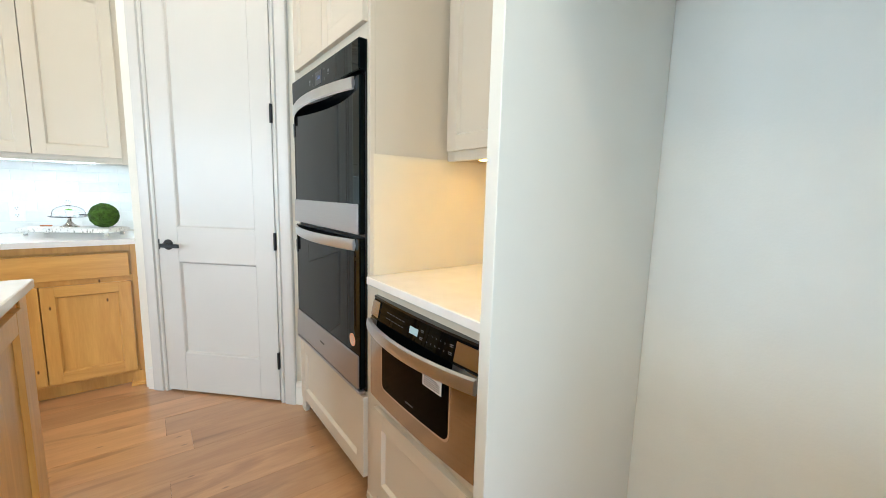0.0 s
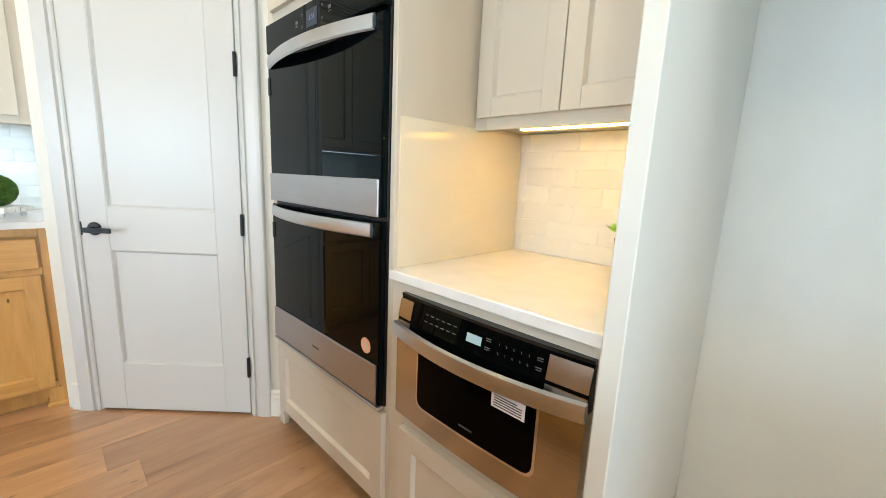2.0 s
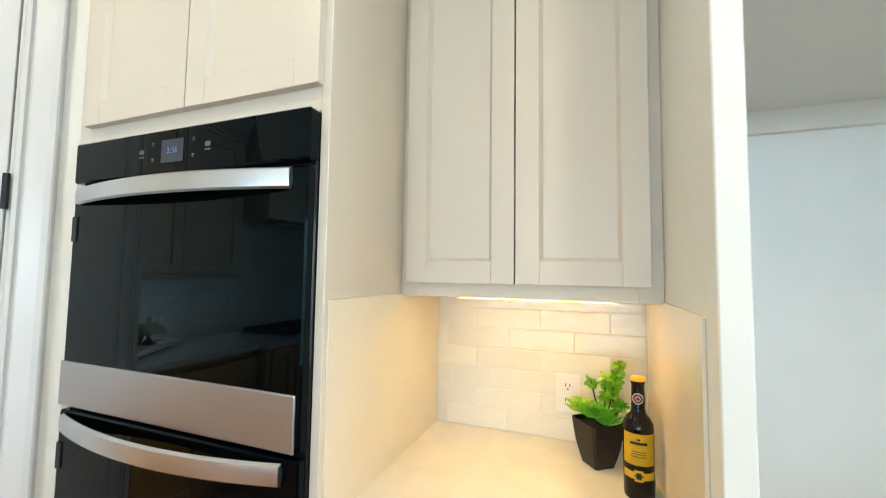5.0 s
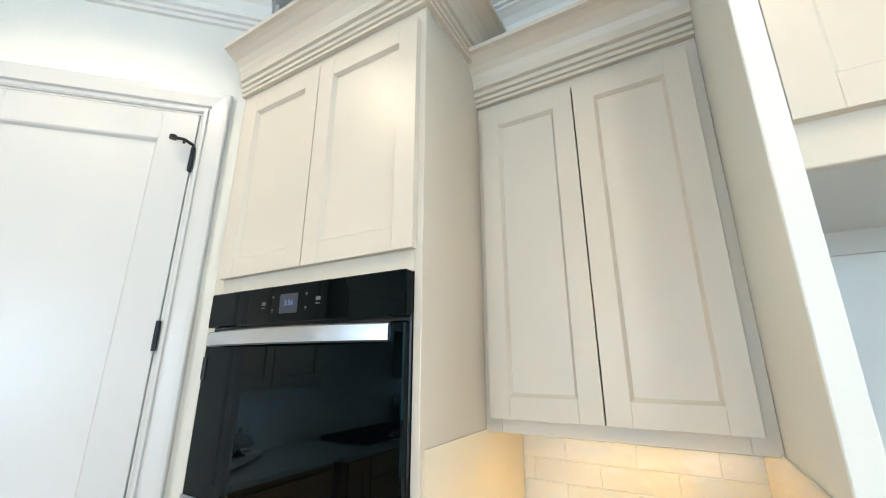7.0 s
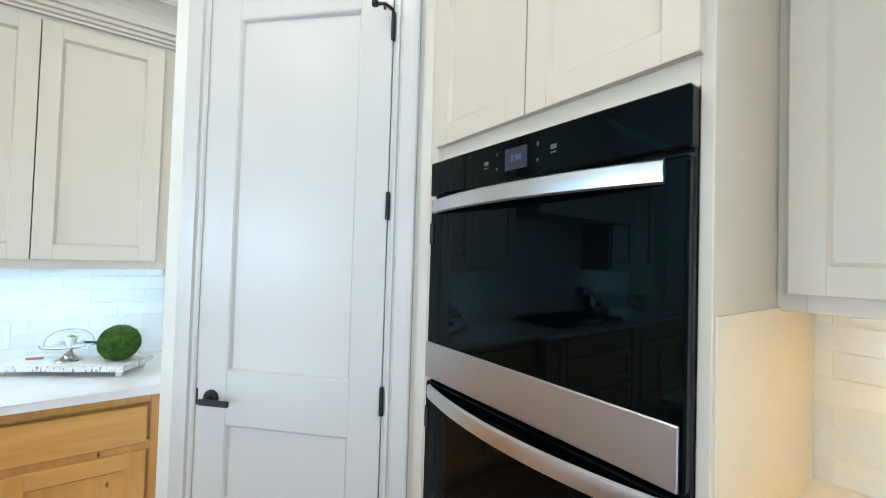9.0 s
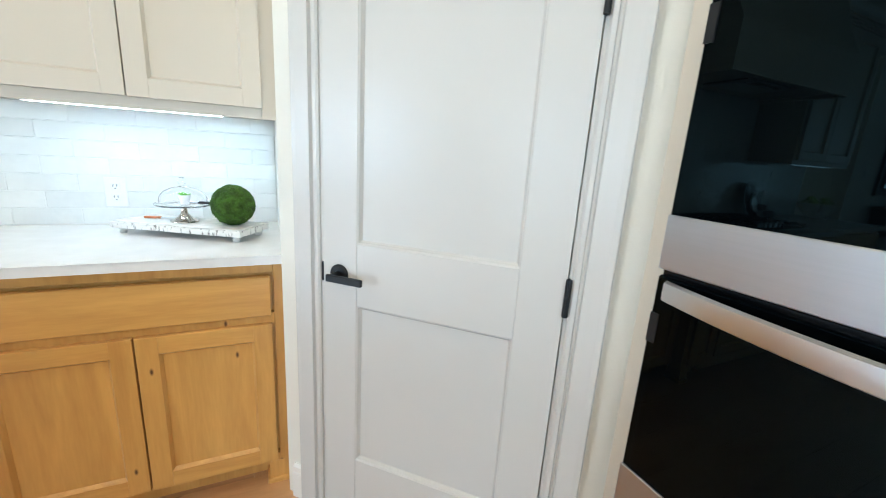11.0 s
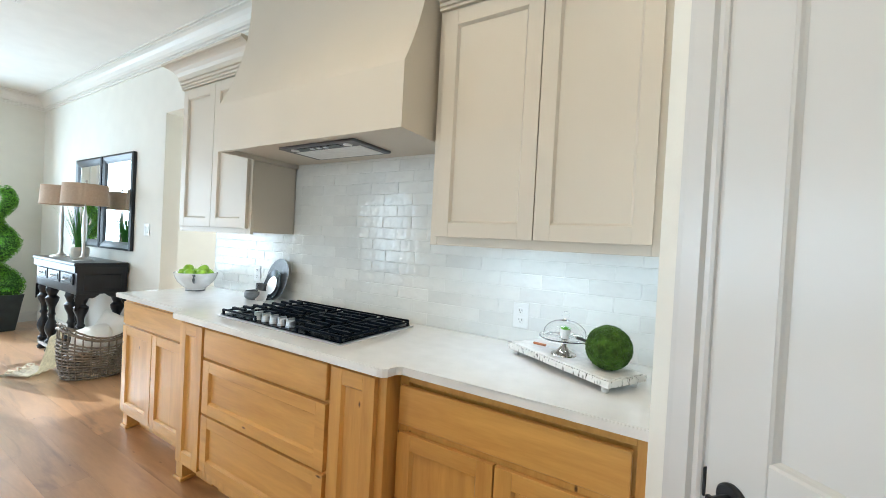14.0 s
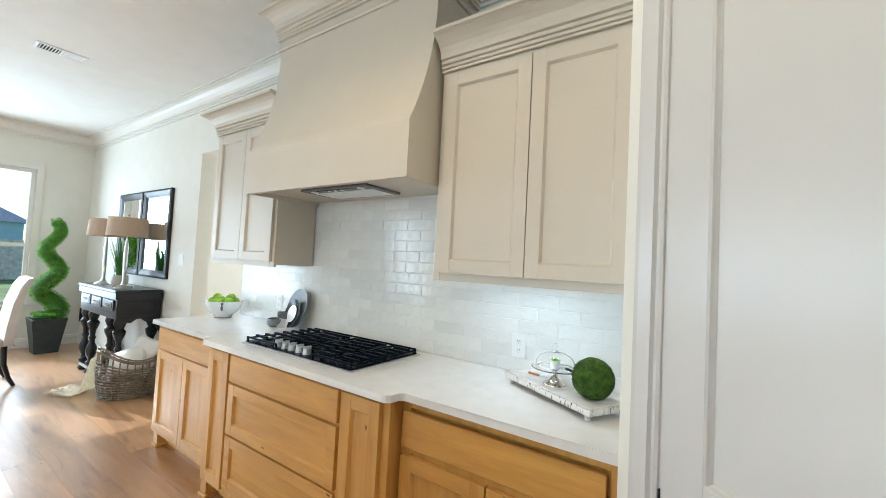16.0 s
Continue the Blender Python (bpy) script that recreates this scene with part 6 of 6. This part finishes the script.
def cushion(m, w, h, t, material, label, name="cushion"):
    bm = bmesh.new()
    n = 16
    top, bot = [], []
    for j in range(n + 1):
        ra, rb = [], []
        for i in range(n + 1):
            u, v = 2 * i / n - 1, 2 * j / n - 1
            puff = ((1 - u * u) * (1 - v * v)) ** 0.42
            pinch = 1 - 0.07 * (1 - abs(u)) * abs(v) ** 6 - 0.07 * (1 - abs(v)) * abs(u) ** 6
            wob = 0.008 * noise.noise(Vector((u * 2.3, v * 2.3, w * 10)))
            p = Vector((u * w / 2 * pinch, v * h / 2 * pinch, 0))
            ra.append(bm.verts.new(p + Vector((0, 0, t / 2 * puff + wob))))
            rb.append(bm.verts.new(p - Vector((0, 0, t / 2 * puff + 0.001))))
        top.append(ra), bot.append(rb)
    for g in (top, bot):
        for j in range(n):
            for i in range(n):
                bm.faces.new((g[j][i], g[j][i + 1], g[j + 1][i + 1], g[j + 1][i]))
    bmesh.ops.remove_doubles(bm, verts=bm.verts[:], dist=0.0015)
    bm.transform(m)
    solid(name, bm, material, label, "cushion", group="cushions in the basket", smooth=True, origin=m.translation)


cushion(pose(-4.30, 3.50, 0.36, 62, 12, 25), 0.34, 0.36, 0.14, LINEN, "plump white linen cushion standing in the basket")
cushion(pose(-4.26, 3.36, 0.33, 30, -16, 60), 0.32, 0.32, 0.13, LINEN, "plump white linen cushion lying in the basket")
# throw hanging over the rim onto the floor
bm = bmesh.new()
prof = [(-4.40, 3.30, 0.33), (-4.46, 3.24, 0.385), (-4.50, 3.19, 0.35), (-4.515, 3.17, 0.20), (-4.53, 3.15, 0.06), (-4.57, 3.11, 0.014), (-4.68, 3.05, 0.012), (-4.80, 3.02, 0.012)]
side = Vector((0.62, -0.78, 0))
rows = []
for k, p in enumerate(prof):
    w = 0.05 + 0.015 * k
    rows.append([bm.verts.new(Vector(p) + side * w * (2 * i / 10 - 1) + Vector((0, 0, 0.008 * math.sin(i * 2.1 + k)))) for i in range(11)])
for a, b in zip(rows, rows[1:]):
    for i in range(10):
        bm.faces.new((a[i], a[i + 1], b[i + 1], b[i]))
bmesh.ops.solidify(bm, geom=bm.faces[:], thickness=0.008)
tw = solid("throw_blanket", bm, THROW, "cream knitted throw trailing over the basket rim", "blanket", smooth=True, origin=(-4.60, 3.10, 0))
for i in range(9):
    bm = bmesh.new()
    p = Vector(prof[-1]) + side * 0.15 * (2 * i / 8 - 1)
    tube(bm, [p, p + Vector((-0.04, -0.01 * (i % 3 - 1), -0.003)), p + Vector((-0.10, 0.02 * ((i * 7) % 5 - 2) / 2, -0.004))], [0.007, 0.006, 0.004], 6)
    part("tassel", bm, THROW, tw)


# ---- dining chair ----
UPH = mat("pale_upholstery", (0.66, 0.62, 0.58), 0.85, var=0.04, scale=18, bump=0.2, bscale=160)


def dining_chair():
    c = thing("dining_chair", (-5.52, 2.47, 0), "pale upholstered dining chair with a scrolled back and black legs", "chair")
    m = pose(-5.52, 2.47, 0, 0, 0, 180)       # local +y points away from the back
    bm = bmesh.new()
    box(bm, -0.25, 0.25, -0.2, 0.27, 0.36, 0.49, 0.03, m)
    part("seat", bm, UPH, c)
    bm = bmesh.new()
    prof = [(-0.20, 0.40), (-0.215, 0.60), (-0.245, 0.82), (-0.29, 0.98), (-0.335, 1.06), (-0.375, 1.075), (-0.385, 1.05), (-0.36, 1.02), (-0.335, 0.94), (-0.31, 0.80), (-0.285, 0.60), (-0.27, 0.40)]
    va = [bm.verts.new(m @ Vector((-0.24, y, z))) for y, z in prof]
    vb = [bm.verts.new(m @ Vector((0.24, y, z))) for y, z in prof]
    for k in range(len(prof)):
        bm.faces.new((va[k], va[(k + 1) % len(prof)], vb[(k + 1) % len(prof)], vb[k]))
    bm.faces.new(va), bm.faces.new(vb)
    bmesh.ops.bevel(bm, geom=[e for e in bm.edges if len({v in va for v in e.verts}) == 1], offset=0.012, segments=2, affect="EDGES")
    part("backrest", bm, UPH, c, "scrolled upholstered back", smooth=True)
    for x in (-0.215, 0.215):
        bm = bmesh.new()
        tube(bm, [m @ Vector(p) for p in ((x, 0.235, 0.37), (x, 0.235, 0.0))], [0.022, 0.015], 8)
        part("leg", bm, BLACKWOOD, c)
        bm = bmesh.new()
        tube(bm, [m @ Vector(p) for p in ((x, -0.21, 0.40), (x, -0.22, 0.22), (x, -0.26, 0.08), (x, -0.30, 0.0))], [0.025, 0.022, 0.019, 0.016], 8)
        part("leg", bm, BLACKWOOD, c, "black sabre leg")
    for k in range(14):
        bm = bmesh.new()
        bmesh.ops.create_icosphere(bm, subdivisions=1, radius=0.006)
        bm.transform(m @ pose(-0.235 + 0.47 * k / 13, -0.282, 0.40))
        part("nail_head", bm, PEWTER, c)


dining_chair()


# ---- ceiling vent ----
def ceiling_vent():
    x, y = -4.14, 2.68
    v = thing("ceiling_vent", (x, y, H), "white rectangular ceiling air vent with angled slats", "vent")
    part("frame", B((x - 0.085, x + 0.085, y - 0.165, y - 0.14, H - 0.008, H), (x - 0.085, x + 0.085, y + 0.14, y + 0.165, H - 0.008, H), (x - 0.085, x - 0.06, y - 0.14, y + 0.14, H - 0.008, H), (x + 0.06, x + 0.085, y - 0.14, y + 0.14, H - 0.008, H), bev=0.002), WHITEPL, v)
    part("backing", B((x - 0.06, x + 0.06, y - 0.14, y + 0.14, H - 0.002, H - 0.0005)), DARK, v)
    for k in range(15):
        yy = y - 0.13 + k * 0.0186
        part("slat", B((-0.06, 0.06, -0.007, 0.007, -0.001, 0.001), m=pose(x, yy, H - 0.006, 35 if k < 7 else -35, 0, 0)), WHITEPL, v)


ceiling_vent()

# ---- tiles of the two backsplashes ----
TW, TH, GAP = 0.2032, 0.0645, 0.0016


def tile_mesh(w):
    bm = bmesh.new()
    d = TILE - 0.0045
    e = 0.0016
    back = [bm.verts.new(p) for p in ((0, 0, 0), (w, 0, 0), (w, 0, TH - GAP), (0, 0, TH - GAP))]
    mid = [bm.verts.new(p) for p in ((0, -d + 0.001, 0), (w, -d + 0.001, 0), (w, -d + 0.001, TH - GAP), (0, -d + 0.001, TH - GAP))]
    top = [bm.verts.new(p) for p in ((e, -d, e), (w - e, -d, e), (w - e, -d, TH - GAP - e), (e, -d, TH - GAP - e))]
    for a, b in ((back, mid), (mid, top)):
        for k in range(4):
            bm.faces.new((a[k], a[(k + 1) % 4], b[(k + 1) % 4], b[k]))
    bm.faces.new(top)
    return finish("tile", bm, GLAZE)


TILES = {}


def lay_tiles(parent, m, x0, x1, z0, z1, shift, rnd):
    """Running bond over local x0..x1, z0..z1, with cut tiles at the ends."""
    inv = WM[parent].inverted()
    row = 0
    z = z0
    while z < z1 - 0.01:
        x = x0 - TW * (shift if row % 2 else (shift + 0.5) % 1.0)
        while x < x1 - 0.004:
            a, b = max(x, x0), min(x + TW - GAP, x1)
            if b - a > 0.006:
                w = round(b - a, 3)
                if w not in TILES:
                    TILES[w] = tile_mesh(w)
                ob = new("tile", TILES[w])
                ob.parent = parent
                ob.matrix_local = inv @ m @ pose(a, rnd.uniform(-0.0006, 0.0004), z, rnd.uniform(-0.35, 0.35), 0, rnd.uniform(-0.3, 0.3))
            x += TW
        z += TH
        row += 1


rnd = random.Random(11)
bs = solid("backsplash", B((-2.935, 0.236, YW - 0.0062, YW - 0.0005, 0.9155, 1.36), (-1.985, -0.672, YW - 0.0062, YW - 0.0005, 1.36, 1.86)), GROUT, "glossy handmade white tile backsplash behind the cooktop", "backsplash", "structure")
BM = pose(0, YW - 0.003, 0)
Z0 = 0.9165
lay_tiles(bs, BM, -2.935, 0.236, Z0, Z0 + 7 * TH, 0.35, rnd)
lay_tiles(bs, BM, -1.985, -0.672, Z0 + 7 * TH, 1.86, 0.18, rnd)
nb = solid("niche_backsplash", B((NB - 0.0062, NB - 0.0005, 0.8185, 1.4685, 0.9155, 1.364)), GROUT, "glossy handmade white tile backsplash of the niche", "backsplash", "structure")
lay_tiles(nb, pose(NB - 0.003, 0, 0, 0, 0, -90), -1.4685, -0.8185, Z0, Z0 + 7 * TH - 0.01, 0.3, rnd)

# ---- floor planks ----
rnd = random.Random(21)
fl = bpy.data.objects["floor"]
PLANKS = {}
PW = 0.19


def plank_mesh(ln):
    bm = B((0, ln - 0.0007, 0, PW - 0.0007, 0, 0.0115))
    return finish("plank", bm, PLANK)


y = YB
far = bmesh.new()
while y < 5.6:
    x = XF - 0.1
    first = rnd.choice((0.4, 0.7, 1.0, 1.3, 1.6))
    while x < XO + 0.05:
        ln = first or rnd.choice((1.1, 1.45, 1.8, 2.1))
        first = 0
        ln = round(min(ln, XO + 0.1 - x), 1) or 0.1
        if y > -0.4 and y < YW + 0.6:
            if ln not in PLANKS:
                PLANKS[ln] = plank_mesh(ln)
            ob = new("plank", PLANKS[ln])
            ob.parent = fl
            ob.location = (x, y, -0.012 + rnd.uniform(0, 0.0004))
        else:
            box(far, x, x + ln - 0.0016, y, y + PW - 0.0016, -0.012, -0.0006)
        x += ln
    y += PW
part("far_planks", far, PLANK, fl)["kind"] = "stuff"
